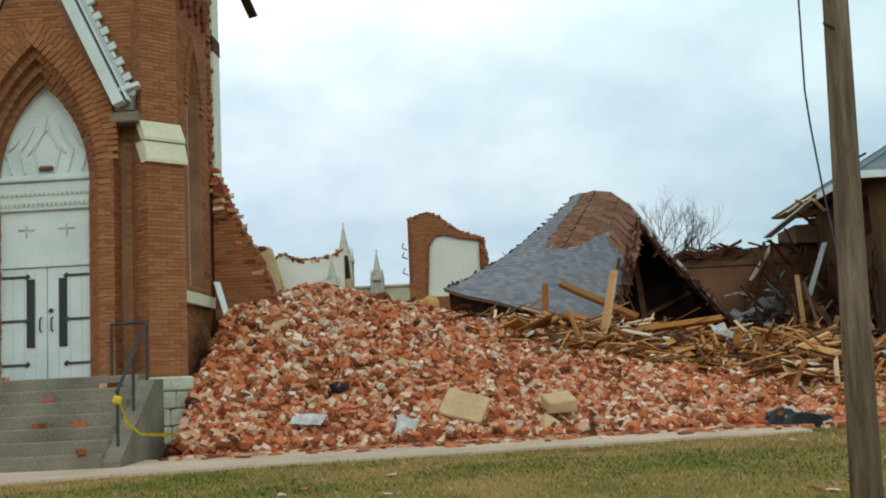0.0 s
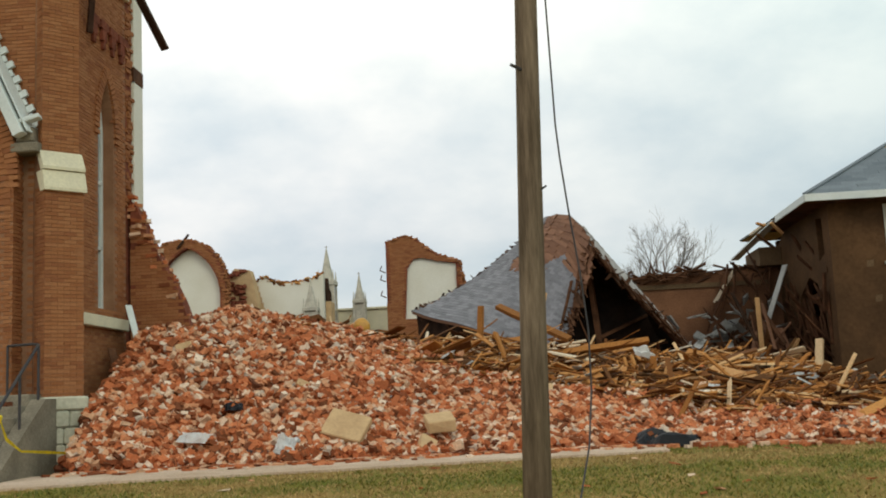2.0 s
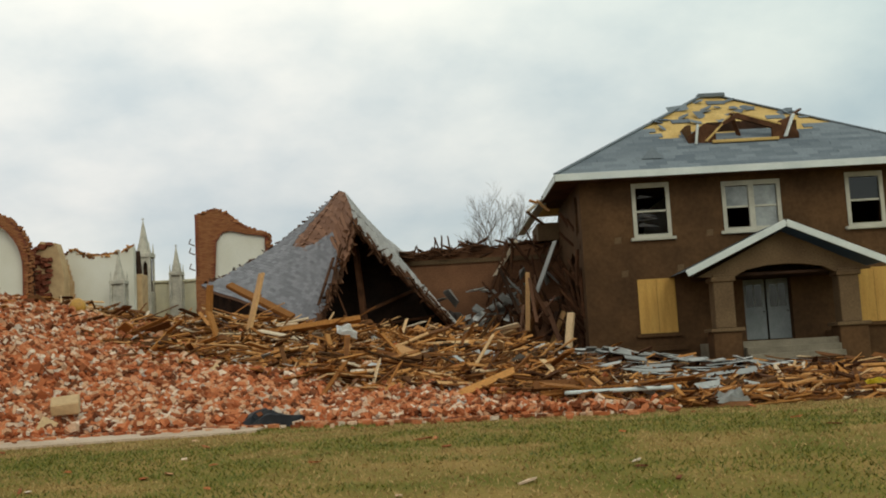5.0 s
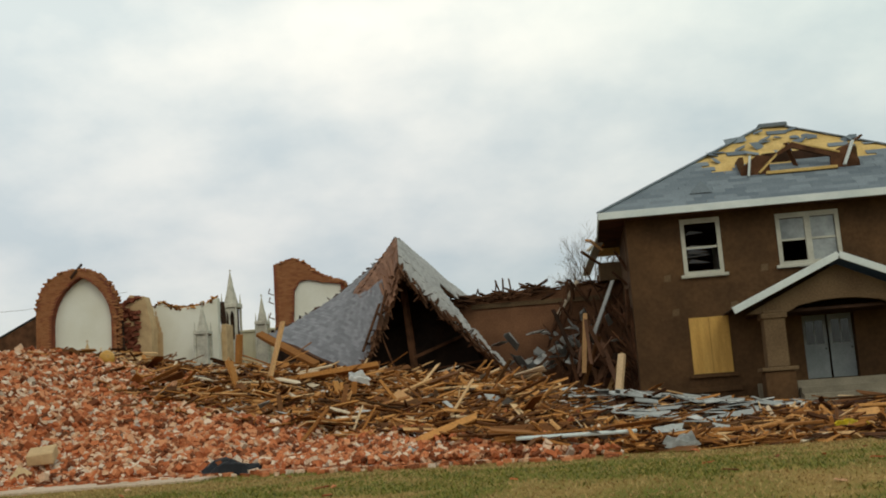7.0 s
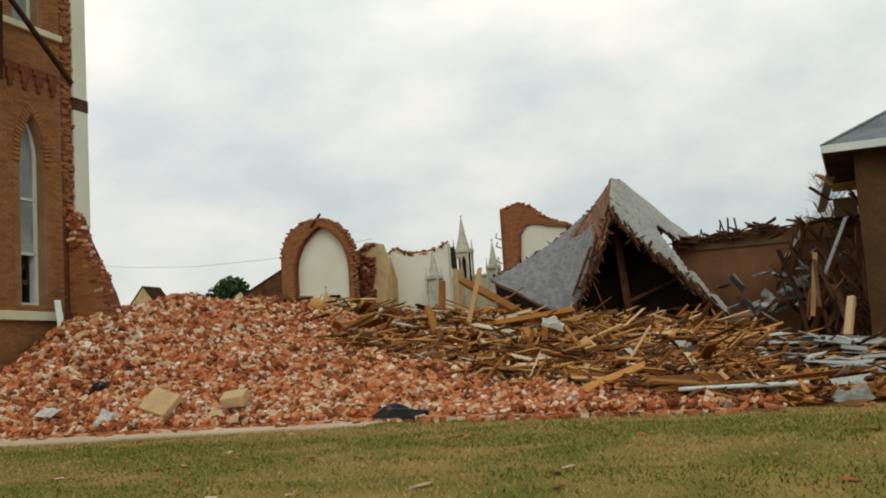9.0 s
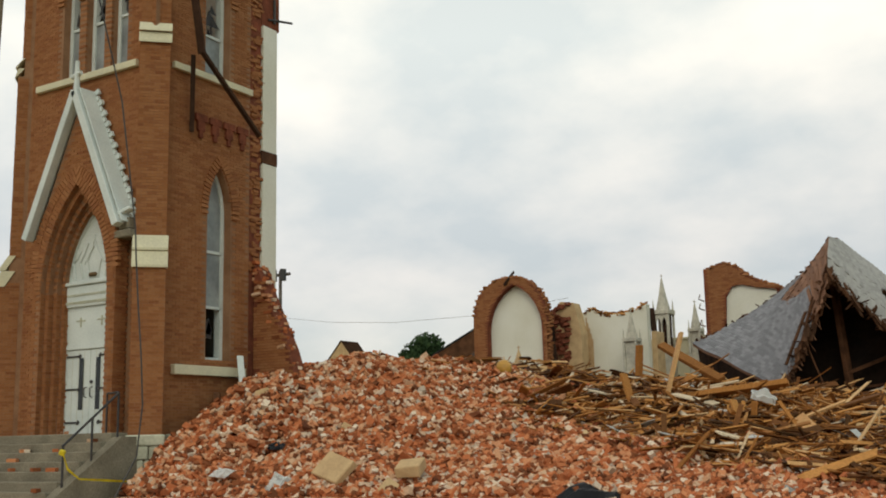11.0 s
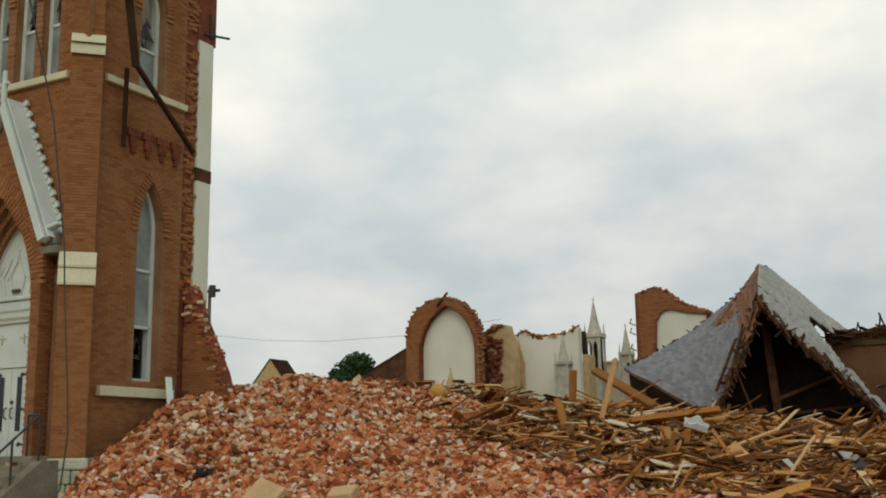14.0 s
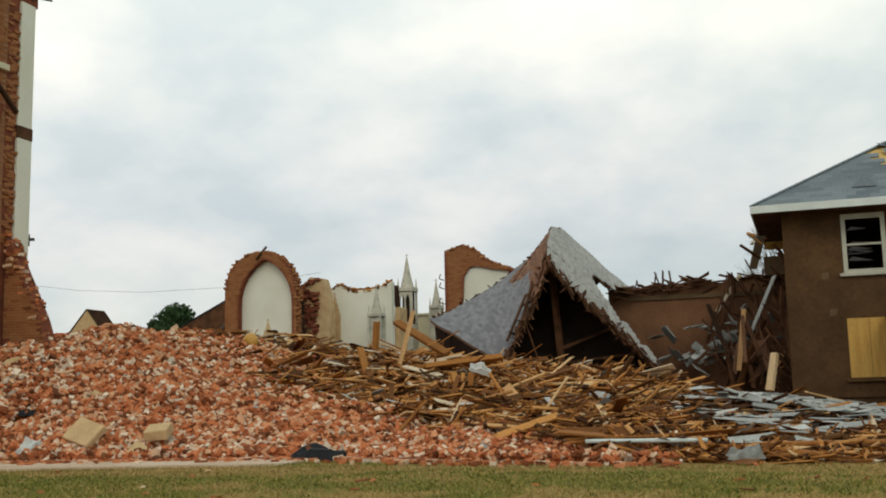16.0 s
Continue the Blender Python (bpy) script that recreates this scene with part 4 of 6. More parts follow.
spire(-8.60, 48.2, 8.66, 5.05, 0.84, True, m_altar, "tall cream gothic altar spire with open niche")
spire(-7.08, 48.3, 7.30, 4.5, 0.60, False, m_altar, "slender cream gothic altar spire")
spire(-8.57, 44.0, 6.66, 3.85, 0.66, False, m_altar, "weathered grey gothic spire before the plaster wall")
spire(-12.45, 40.6, 5.02, 3.0, 0.72, False, m_block, "small tan gothic spire standing in the debris")
alt = empty("altar", (-8.3, 48.8, 0.5), "long pale stone altar base", "altar")
part("altar_block", boxm(-11.0, 48.6, 0.4, -5.6, 49.2, 5.5, None, 0.03), m_cream, alt)
part("altar_ledge", boxm(-11.1, 48.5, 5.505, -5.4, 49.3, 5.62, None, 0.02), m_cream, alt)

# ---------- collapsed roof ----------
roof = empty("collapsed_roof", (2.0, 34.0, 0.6), "fallen church roof with grey shingles and bare boards", "roof")
RA, RFL, RBL = Vector((2.85, 30.35, 5.42)), Vector((1.65, 29.2, 2.2)), Vector((-3.4, 36.9, 4.3))
RFR, RBR = Vector((6.2, 31.6, 1.85)), Vector((4.2, 38.6, 5.25))
# the ridge climbs steeply from the open gable to a hump and runs on to the rear
RIDGE = [(0.0, RA), (0.10, Vector((2.74, 31.1, 6.12))), (0.30, Vector((2.42, 33.0, 6.82))), (0.55, Vector((2.02, 35.0, 7.30))), (1.0, Vector((1.66, 38.4, 7.72)))]


def ridge_at(s):
    return Vector([lerp([(k, p[a]) for k, p in RIDGE], s) for a in range(3)])


def patch(p11, p01, sag, skew):
    """Point on a sagging slope that hangs from the ridge; s runs along the ridge, t down to the foot."""
    def at(s, t):
        s = min(1.0, max(0.0, s))
        q = p01.lerp(p11, s)
        p = ridge_at(s).lerp(q, t)
        p.z -= sag * math.sin(math.pi * t ** skew) * (0.35 + 0.65 * s)
        return p
    def torn(s, t):
        return at(s + 0.03 * (1 - s) * noise.noise(Vector((t * 9, sag * 10, 4))), t) + Vector((0, 0, 0.08 * noise.noise(Vector((s * 3, t * 4, sag * 20)))))
    return torn


left_at = patch(RBL, RFL, 0.38, 0.85)
right_at = patch(RBR, RFR, 0.06, 0.9)
# the lower part of the far slope has broken away, leaving a strip at the gable edge
gone = lambda s, t: s > lerp([(0.35, 0.30), (0.55, 0.15), (1.0, 0.07)], t) + 0.025 * math.sin(t * 37) and t > max(0.38, 0.36 + 0.86 * (s - 0.3)) + 0.03 * math.sin(s * 41)


def slab(at, thick, n=28, skip=None):
    bm = bmesh.new()
    top = [[bm.verts.new(at(i / n, j / n)) for i in range(n + 1)] for j in range(n + 1)]
    fs = [bm.faces.new((top[j][i], top[j][i + 1], top[j + 1][i + 1], top[j + 1][i])) for j in range(n) for i in range(n) if not (skip and skip((i + 0.5) / n, (j + 0.5) / n))]
    bmesh.ops.delete(bm, geom=[v for v in bm.verts if not v.link_faces], context='VERTS')
    g = bmesh.ops.extrude_face_region(bm, geom=fs)
    for v in g["geom"]:
        if isinstance(v, bmesh.types.BMVert):
            v.co.z -= thick
    bmesh.ops.recalc_face_normals(bm, faces=bm.faces[:])
    return bm


part("roof_deck", slab(left_at, 0.10), m_board, roof, "brown board roof deck")
part("roof_deck", slab(right_at, 0.10, 28, gone), m_oldwood, roof, "brown board roof deck")


def shingles(at, ok, ns, nt, material, name, lift=0.02):
    hp = Heap()
    for j in range(nt):
        for i in range(ns):
            s, t = (i + (0.5 if j % 2 else 0.0)) / ns, (j + 0.5) / nt
            if s > 1 or not ok(s, t):
                continue
            p = at(s, t)
            a = at(min(1, s + 0.01), t) - at(max(0, s - 0.01), t)
            b = at(s, min(1, t + 0.01)) - at(s, max(0, t - 0.01))
            n = a.cross(b).normalized()
            if n.z < 0:
                n = -n
            u = a.normalized()
            v = n.cross(u).normalized()
            ws = (at(min(1, s + 0.5 / ns), t) - at(max(0, s - 0.5 / ns), t)).length
            wt = (at(s, min(1, t + 0.5 / nt)) - at(s, max(0, t - 0.5 / nt))).length
            m = Matrix(((u.x, v.x, n.x, p.x), (u.y, v.y, n.y, p.y), (u.z, v.z, n.z, p.z), (0, 0, 0, 1)))
            m = m @ Matrix.Translation((0, 0, lift)) @ Matrix.Rotation(0.06 * (1 if v.z < 0 else -1), 4, 'X') @ Matrix.Rotation(rng.uniform(-0.015, 0.015), 4, 'Z')
            hp.add(m, ws * 0.985, wt * 1.22, 0.022, 0.01)
    return hp.done(name, material, roof if name == "roof_shingles" else None)


# shingles are stripped from the top of one slope, down to the boards
BARE = [(2.09, 5.38), (0.8, 5.10), (0.24, 5.55), (1.55, 7.05), (1.95, 7.9), (3.2, 7.9), (3.2, 5.0), (2.55, 4.3), (2.3, 4.4)]


def bare(s, t):
    p = left_at(s, t)
    e = 0.09 * noise.noise(Vector((p.x * 4, p.z * 4, 6)))
    return inside((p.x + e, p.z + e), BARE)


shingles(left_at, lambda s, t: not bare(s, t), 22, 40, m_shingle, "roof_shingles")
# right slope takes a paler shingle colour for the light falling on it
shingles(right_at, lambda s, t: not gone(s, t), 22, 40, m_litshingle, "roof_shingles")
boards = shingles(left_at, bare, 5, 44, m_board, "bare_boards", 0.012)
boards.parent, boards.matrix_parent_inverse = roof, roof.matrix_basis.inverted()
boards["label"] = "brown bare roof boards"
bm = bmesh.new()
low = [left_at(k / 6, 0.97) - Vector((0, 0, 0.13)) for k in range(7)]
ra, rb = [bm.verts.new(p) for p in low], [bm.verts.new((p.x + 0.25, p.y + 0.1, 0.5)) for p in low]
for k in range(6):
    bm.faces.new((ra[k], ra[k + 1], rb[k + 1], rb[k]))
bmesh.ops.solidify(bm, geom=bm.faces[:], thickness=0.08)
part("fallen_side_boards", bm, m_darkwood, roof)
# splintered edges and rafters under the open gable end
hp = Heap()
for k in range(90):
    for at in (left_at, right_at):
        t = rng.random()
        p = at(0.0, t) + Vector((rng.uniform(-0.05, 0.1), rng.uniform(-0.25, 0.1), rng.uniform(-0.22, 0.03)))
        d = at(0.05, t) - at(0, min(1, t + 0.08))
        d.normalize()
        hp.add(along(p - d * rng.uniform(0.05, 0.2), p + d * rng.uniform(0.1, 0.3))[0], rng.uniform(0.2, 0.55), 0.07, 0.03, 0.15)
for k in range(70):
    t = rng.random()
    p = left_at(1.0, t)
    hp.add(pose(p.x, p.y + rng.uniform(-0.1, 0.1), p.z + rng.uniform(-0.1, 0.06), rng.uniform(-40, 40), rng.uniform(-40, 40), rng.uniform(0, 180)), rng.uniform(0.15, 0.4), 0.08, 0.03, 0.2)
for k in range(80):
    at = rng.choice((left_at, right_at))
    t = rng.random()
    p = at(0.0, t)
    hp.add(pose(p.x + rng.uniform(-0.05, 0.05), p.y - rng.uniform(0.0, 0.12), p.z - rng.uniform(0.0, 0.25), rng.uniform(-30, 30), rng.uniform(-60, 60), rng.uniform(-40, 40)), rng.uniform(0.12, 0.4), rng.uniform(0.04, 0.14), 0.02, 0.3)
hp.done("splinters", m_oldwood, roof)
for at in (left_at, right_at):
    for s in (0.05, 0.28, 0.5, 0.74, 0.95):
        bm = bmesh.new()
        for k in range(6):
            if at is right_at and gone(s, 0.12 + 0.16 * k):
                break
            beam(at(s, 0.02 + 0.16 * k) - Vector((0, 0, 0.24)), at(s, 0.18 + 0.16 * k) - Vector((0, 0, 0.24)), 0.07, 0.18, 0, 0, bm)
        part("rafter", bm, m_oldwood, roof)
for p0, p1, w in (((2.75, 31.4, 5.5), (3.05, 31.3, 1.8), 0.24), ((3.0, 31.3, 2.7), (4.6, 32.4, 3.4), 0.15), ((2.4, 31.6, 2.2), (5.2, 32.4, 2.5), 0.13), ((2.2, 30.2, 4.4), (1.75, 29.4, 2.9), 0.09), ((2.45, 30.1, 4.8), (2.1, 29.5, 3.2), 0.07)):
    part("brace", beam(p0, p1, w, w * 0.6), m_oldwood, roof)
for k in range(9):
    t = 0.2 + 0.08 * k
    p = left_at(0.02, t)
    part("hanging_lath", beam(p + Vector((0.05, -0.06, 0.02)), p + Vector((rng.uniform(0.05, 0.3), rng.uniform(-0.2, 0.1), -rng.uniform(0.25, 0.55))), rng.uniform(0.04, 0.08), 0.02), m_board, roof)
part("hanging_cable", tube([(2.5, 30.1, 4.7), (2.25, 29.9, 4.0), (2.3, 29.8, 3.3), (2.65, 29.7, 2.3)], 0.025, 5), m_oldwood, roof)
# near-black sheet across the gable stands in for the shade inside
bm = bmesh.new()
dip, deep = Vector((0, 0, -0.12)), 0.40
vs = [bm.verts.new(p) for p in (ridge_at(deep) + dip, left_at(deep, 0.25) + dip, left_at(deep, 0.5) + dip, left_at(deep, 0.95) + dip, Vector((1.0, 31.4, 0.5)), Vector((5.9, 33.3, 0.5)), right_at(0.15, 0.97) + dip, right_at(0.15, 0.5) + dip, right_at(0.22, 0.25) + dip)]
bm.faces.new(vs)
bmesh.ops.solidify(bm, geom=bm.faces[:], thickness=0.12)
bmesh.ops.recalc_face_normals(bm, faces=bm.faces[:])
part("inner_boards", bm, m_dark, roof, "near-black sheet added for the deep shade inside the fallen roof")

# ---------- annex wall between roof and house ----------
annex = empty("annex_wall", (7.0, 37.1, 0.4), "tan stucco wall with a torn splintered top", "wall")
TOPS = [(3.6, 5.05), (4.3, 4.95), (5.2, 5.2), (6.0, 5.15), (6.9, 5.3), (7.6, 5.1), (8.4, 5.3), (9.2, 5.2), (10.05, 5.25)]
part("stucco_face", plate([(3.6, 0.2), (10.05, 0.2)] + TOPS[::-1], [], 0.3, lambda u, v, w: (u, 37 + w, v)), m_redstucco, annex)
part("wall_rail", boxm(4.4, 36.93, 4.62, 9.6, 36.998, 4.78), m_tanstucco, annex)
hp, hq = Heap(), Heap()
for k in range(90):
    u = rng.uniform(3.7, 10.0)
    z = lerp(TOPS, u) + rng.uniform(-0.25, 0.12)
    hp.add(pose(u, 36.9 + rng.uniform(-0.3, 0.5), z, rng.uniform(-30, 30), rng.uniform(-25, 25), rng.uniform(-30, 30)), rng.uniform(0.3, 1.0), 0.09, 0.05, 0.15)
for k in range(12):
    u = rng.uniform(4.6, 10.0)
    z = lerp(TOPS, u)
    hp.add(pose(u, 37 + rng.uniform(-0.2, 0.3), z + 0.12, rng.uniform(-20, 20), rng.uniform(70, 110), 0), rng.uniform(0.3, 0.75), 0.08, 0.05, 0.1)
hd = Heap()
for k in range(44):
    u = rng.uniform(7.2, 10.0)
    z = rng.uniform(1.5, 5.0)
    hd.add(pose(u, 36.4 + rng.uniform(-0.8, 0.4), z, rng.uniform(-30, 30), rng.uniform(20, 90) * rng.choice((-1, 1)), rng.uniform(-40, 40)), rng.uniform(0.4, 1.6), 0.10, 0.05, 0.12)
for k in range(46):
    u = rng.gauss(7.6, 1.0)
    hq.add(pose(u, 36.3 + rng.uniform(-0.5, 0.3), rng.uniform(2.0, 3.6) + (0.6 if u > 8 else 0), rng.uniform(-50, 50), rng.uniform(-50, 50), rng.uniform(0, 90)), rng.uniform(0.2, 0.6), rng.uniform(0.15, 0.45), 0.05, 0.3)
hp.done("splintered_lumber", m_oldwood, annex)
hd.done("hanging_lumber", m_oldwood, annex)
hq.done("hanging_insulation", m_tin, annex, "grey shreds of insulation")
for k in range(26):
    u, y = rng.uniform(7.6, 9.9), rng.uniform(32.5, 35.5)
    z = rng.uniform(1.2, 2.6)
    d = Vector((rng.uniform(-0.6, 0.8), rng.uniform(-0.1, 0.9), rng.uniform(0.5, 1.6))) * rng.uniform(0.7, 1.5)
    part("leaning_plank", beam((u, y, z), Vector((u, y, z)) + d, rng.uniform(0.07, 0.22), rng.uniform(0.02, 0.06), rng.uniform(-0.5, 0.5)), rng.choice((m_oldwood, m_oldwood, m_darkwood, m_board, m_lumberob)), annex)
part("leaning_board", beam((8.75, 34.0, 3.1), (9.6, 34.5, 5.0), 0.24, 0.04), m_tin, annex, "white board leaning on the wall")
part("leaning_beam", beam((8.2, 34.0, 1.3), (8.95, 34.3, 3.1), 0.2, 0.12), m_lumberob, annex)
part("leaning_beam", beam((7.5, 36.5, 4.0), (8.4, 36.4, 5.3), 0.18, 0.12), m_lumberob, annex)
part("leaning_beam", beam((9.35, 30.6, 1.2), (9.55, 30.9, 2.3), 0.22, 0.14), m_lumberob, annex)

# ---------- brown house ----------
house = empty("house", (15.6, 34.5, 0.3), "two-storey brown stucco house with storm-torn roof", "house")
HX0, HX1, HY0, HY1, HZ = 10.0, 21.2, 30.4, 38.6, 6.35
HF = lambda u, v, w: (u, HY0 + w, v)
W1, W2, W3 = (11.70, 12.75, 4.55, 6.13), (14.54, 16.25, 4.62, 6.05), (18.45, 19.5, 4.55, 6.13)
B1, B2 = (11.63, 12.76, 1.51, 3.20), (18.4, 19.6, 1.51, 3.20)
DR = (14.9, 16.4, 1.12, 3.05)
rect = lambda r: [(r[0], r[2]), (r[1], r[2]), (r[1], r[3]), (r[0], r[3])]
part("front_wall", plate([(HX0, 0), (HX1, 0), (HX1, HZ), (HX0, HZ)], [rect(r) for r in (W1, W2, W3, B1, B2, DR)], 0.3, HF), m_stucco, house)
hole_low = [(31.3, 1.2), (33.6, 1.1), (34.9, 1.6), (35.2, 2.9), (34.3, 3.9), (33.1, 4.4), (32.2, 4.1), (31.6, 3.3)]
hole_up = [(31.1, 4.9), (31.75, 4.75), (31.8, 6.1), (31.15, 6.05)]
bm = plate([(HY0 + 0.305, 0), (HY1, 0), (HY1, 5.4), (36.8, 6.0), (36.0, HZ), (HY0 + 0.305, HZ)], [hole_low, hole_up], 0.3, lambda u, v, w: (HX0 + w, u, v))
part("side_wall", bm, m_stucco, house, "stucco side wall torn open")
part("right_wall", boxm(HX1 - 0.3, HY0 + 0.305, 0, HX1, HY1 - 0.305, HZ), m_stucco, house)
part("back_wall", boxm(HX0 + 0.305, HY1 - 0.3, 0, HX1, HY1, HZ), m_stucco, house)
part("upper_floor", boxm(HX0 + 0.31, HY0 + 0.31, 3.6, HX1 - 0.31, HY1 - 0.31, 3.9), m_oldwood, house)
part("lower_floor", boxm(HX0 + 0.31, HY0 + 0.31, 0.8, HX1 - 0.31, HY1 - 0.31, 1.1), m_oldwood, house)
part("inner_wall", boxm(13.4, HY0 + 0.32, 1.11, 13.55, HY1 - 0.32, 3.59), m_plaster, house)
part("inner_wall", boxm(13.5, HY0 + 0.32, 3.91, 13.65, HY1 - 0.32, 6.3), m_plaster, house)
part("ceiling", boxm(HX0 + 0.31, HY0 + 0.31, 6.36, HX1 - 0.31, HY1 - 0.31, 6.42), m_oldwood, house)
hp = Heap()
for k in range(64):
    y = rng.uniform(30.9, 35.5)
    z = rng.uniform(0.9, 3.6) + (2.0 if rng.random() < 0.15 else 0)
    hp.add(pose(HX0 + rng.uniform(-0.25, 0.15), y, z, rng.uniform(-25, 25), rng.uniform(40, 100), rng.uniform(-50, 50)), rng.uniform(0.4, 1.7), 0.10, 0.05, 0.12)
hp.done("torn_studs", m_oldwood, house, "splintered studs hanging at the torn side")
# pale blotches of patched stucco
for x, z in ((11.0, 4.35), (13.9, 4.45), (11.15, 3.3), (12.9, 3.4), (17.2, 4.2), (20.4, 3.4)):
    part("stucco_patch", plate([(x, z), (x + 0.2, z + 0.02), (x + 0.22, z + 0.22), (x + 0.02, z + 0.2)], [], 0.003, lambda u, v, w: (u, HY0 - 0.004 + w, v)), m_tanstucco, house)


def sash(r, cols, broken):
    x0, x1, z0, z1 = r
    fr = part("window", plate([(x0 - 0.07, z0 - 0.04), (x1 + 0.07, z0 - 0.04), (x1 + 0.07, z1 + 0.10), (x0 - 0.07, z1 + 0.10)], [[(x0 + 0.05, z0 + 0.06), (x1 - 0.05, z0 + 0.06), (x1 - 0.05, z1 - 0.05), (x0 + 0.05, z1 - 0.05)]], 0.08, lambda u, v, w: (u, HY0 - 0.03 + w, v)), m_sash, house, "cream-framed sash window with broken glass")
    part("window_sill", boxm(x0 - 0.18, HY0 - 0.12, z0 - 0.14, x1 + 0.18, HY0 + 0.1, z0 - 0.045, None, 0.01), m_sash, fr)
    w = (x1 - x0) / cols
    for c in range(cols):
        a, b = x0 + c * w, x0 + (c + 1) * w
        if c:
            part("mullion", boxm(a - 0.09, HY0 - 0.02, z0, a + 0.09, HY0 + 0.1, z1, None, 0.008), m_sash, fr)
        part("meeting_rail", boxm(a + 0.06, HY0 + 0.03, (z0 + z1) / 2 - 0.03, b - 0.06, HY0 + 0.08, (z0 + z1) / 2 + 0.03), m_sash, fr)
        for k in range(2):
            if (c, k) in broken:
                continue
            zz = z0 + 0.06 if k == 0 else (z0 + z1) / 2 + 0.03
            ob = part("pane", boxm(a + 0.06, HY0 + 0.05, zz, b - 0.06, HY0 + 0.056, zz + (z1 - z0) / 2 - 0.1), m_dusty if cols == 2 else m_glass, fr)
            ob.visible_shadow = False
    return fr


f1 = sash(W1, 1, {(0, 0), (0, 1)})
for q in range(6):
    zz = 4.65 + rng.random() * 1.2
    part("shard", plate([(11.76, zz), (12.2 + rng.random() * 0.4, zz + rng.uniform(-0.1, 0.1)), (11.9, zz + 0.12)], [], 0.01, lambda u, v, w: (u, HY0 + 0.06 + w, v)), m_iron, f1)
sash(W2, 2, {(0, 0)})
sash(W3, 1, {(0, 0)})
for r in (B1, B2):
    bd = part("boarded_window", boxm(r[0] - 0.02, HY0 - 0.035, r[2], r[1] + 0.02, HY0 - 0.012, r[3], None, 0.004), m_ply, house, "yellow plywood nailed over a window")
    part("window_sill", boxm(r[0] - 0.15, HY0 - 0.12, r[2] - 0.12, r[1] + 0.15, HY0 + 0.1, r[2] - 0.02, None, 0.01), m_stucco, house)
    part("board_seam", boxm((r[0] + r[1]) / 2 - 0.005, HY0 - 0.037, r[2] + 0.02, (r[0] + r[1]) / 2 + 0.005, HY0 - 0.0355, r[3] - 0.02), m_oldwood, bd)
part("water_table", boxm(HX0 - 0.05, HY0 - 0.07, 0.95, 13.0, HY0 - 0.003, 1.10, None, 0.01), m_stucco, house)

# hipped roof with shingle courses
EZ, EY0, EX0, EX1, EY1 = 6.52, 29.65, 9.2, 22.0, 39.4
AP0, AP1 = Vector((15.15, 34.7, 9.9)), Vector((15.95, 34.7, 9.85))
c0, c1, c2, c3 = Vector((EX0, EY0, EZ)), Vector((EX1, EY0, EZ)), Vector((EX1, EY1, EZ)), Vector((EX0, EY1, EZ))
bm = bmesh.new()
v0, v1, v2, v3, a0, a1 = [bm.verts.new(p) for p in (c0, c1, c2, c3, AP0, AP1)]
bm.faces.new((v0, v1, a1, a0)); bm.faces.new((v1, v2, a1)); bm.faces.new((v2, v3, a0, a1)); bm.faces.new((v3, v0, a0))
part("roof_deck", bm, m_deck, house, "bare yellow roof sheathing")


def hip_rows(e0, e1, t0, t1, ok, courses):
    hp = Heap()
    for j in range(courses):
        t = (j + 0.5) / courses
        p, q = e0.lerp(t0, t), e1.lerp(t1, t)
        up = (e0.lerp(t0, t + 0.01) + e1.lerp(t1, t + 0.01) - p - q).normalized()
        u = (q - p).normalized()
        n = u.cross(up).normalized()
        if n.z < 0:
            n = -n
        up = n.cross(u) if n.cross(u).z > 0 else -n.cross(u)
        n_ = max(1, int((q - p).length / 0.62))
        ht = (e0.lerp(t0, 0.5) + e1.lerp(t1, 0.5) - e0 - e1).length / courses
        off = rng.random()
        for i in range(n_):
            c = p.lerp(q, (i + 0.5) / n_)
            if not ok(c, t):
                continue
            m = Matrix(((u.x, up.x, n.x, c.x), (u.y, up.y, n.y, c.y), (u.z, up.z, n.z, c.z), (0, 0, 0, 1)))
            m = m @ Matrix.Translation((0, 0, 0.022)) @ Matrix.Rotation(0.07, 4, 'X')
            hp.add(m, (q - p).length / n_ * 0.99, ht * 1.12, 0.022, 0.01)
    hp.done("shingles", m_slate, house, "blue-grey roof shingles")


def torn(c, t):
    e = 0.35 * noise.noise(Vector((c.x * 1.1, t * 5, 4.0))) + 0.2 * noise.noise(Vector((c.x * 3.0, t * 12, 1.0)))
    lo = lerp([(11.5, 1.2), (12.6, 0.62), (13.2, 0.48), (14.0, 0.50), (17.3, 0.5), (18.3, 0.55), (19.2, 0.75), (20, 1.2)], c.x)
    return lo - 0.05 + e * 0.25 < t < 0.97 + e * 0.2 and noise.noise(Vector((c.x * 1.4, t * 7, 9.0))) < 0.5


hip_rows(c0, c1, AP0, AP1, lambda c, t: not torn(c, t), 26)
hip_rows(c3, c0, AP0, AP0, lambda c, t: not (c.y > 34 and t < 0.35 + 0.15 * math.sin(c.y * 5)), 26)
hip_rows(c1, c2, AP1, AP1, lambda c, t: True, 26)
hip_rows(c2, c3, AP1, AP0, lambda c, t: True, 20)
for a, b in ((c0, AP0), (c1, AP1), (c2, AP1), (c3, AP0)):
    part("hip_cap", beam(a + Vector((0, 0, 0.04)), b + Vector((0, 0, 0.04)), 0.2, 0.05), m_slate, house)
part("ridge_cap", boxm(15.05, 34.55, 9.86, 16.02, 34.9, 10.02, None, 0.03), m_slate, house)
part("fascia", boxm(EX0 - 0.02, EY0 - 0.04, EZ - 0.20, EX1 + 0.02, EY0, EZ + 0.02, None, 0.006), m_white, house, "white eaves fascia")
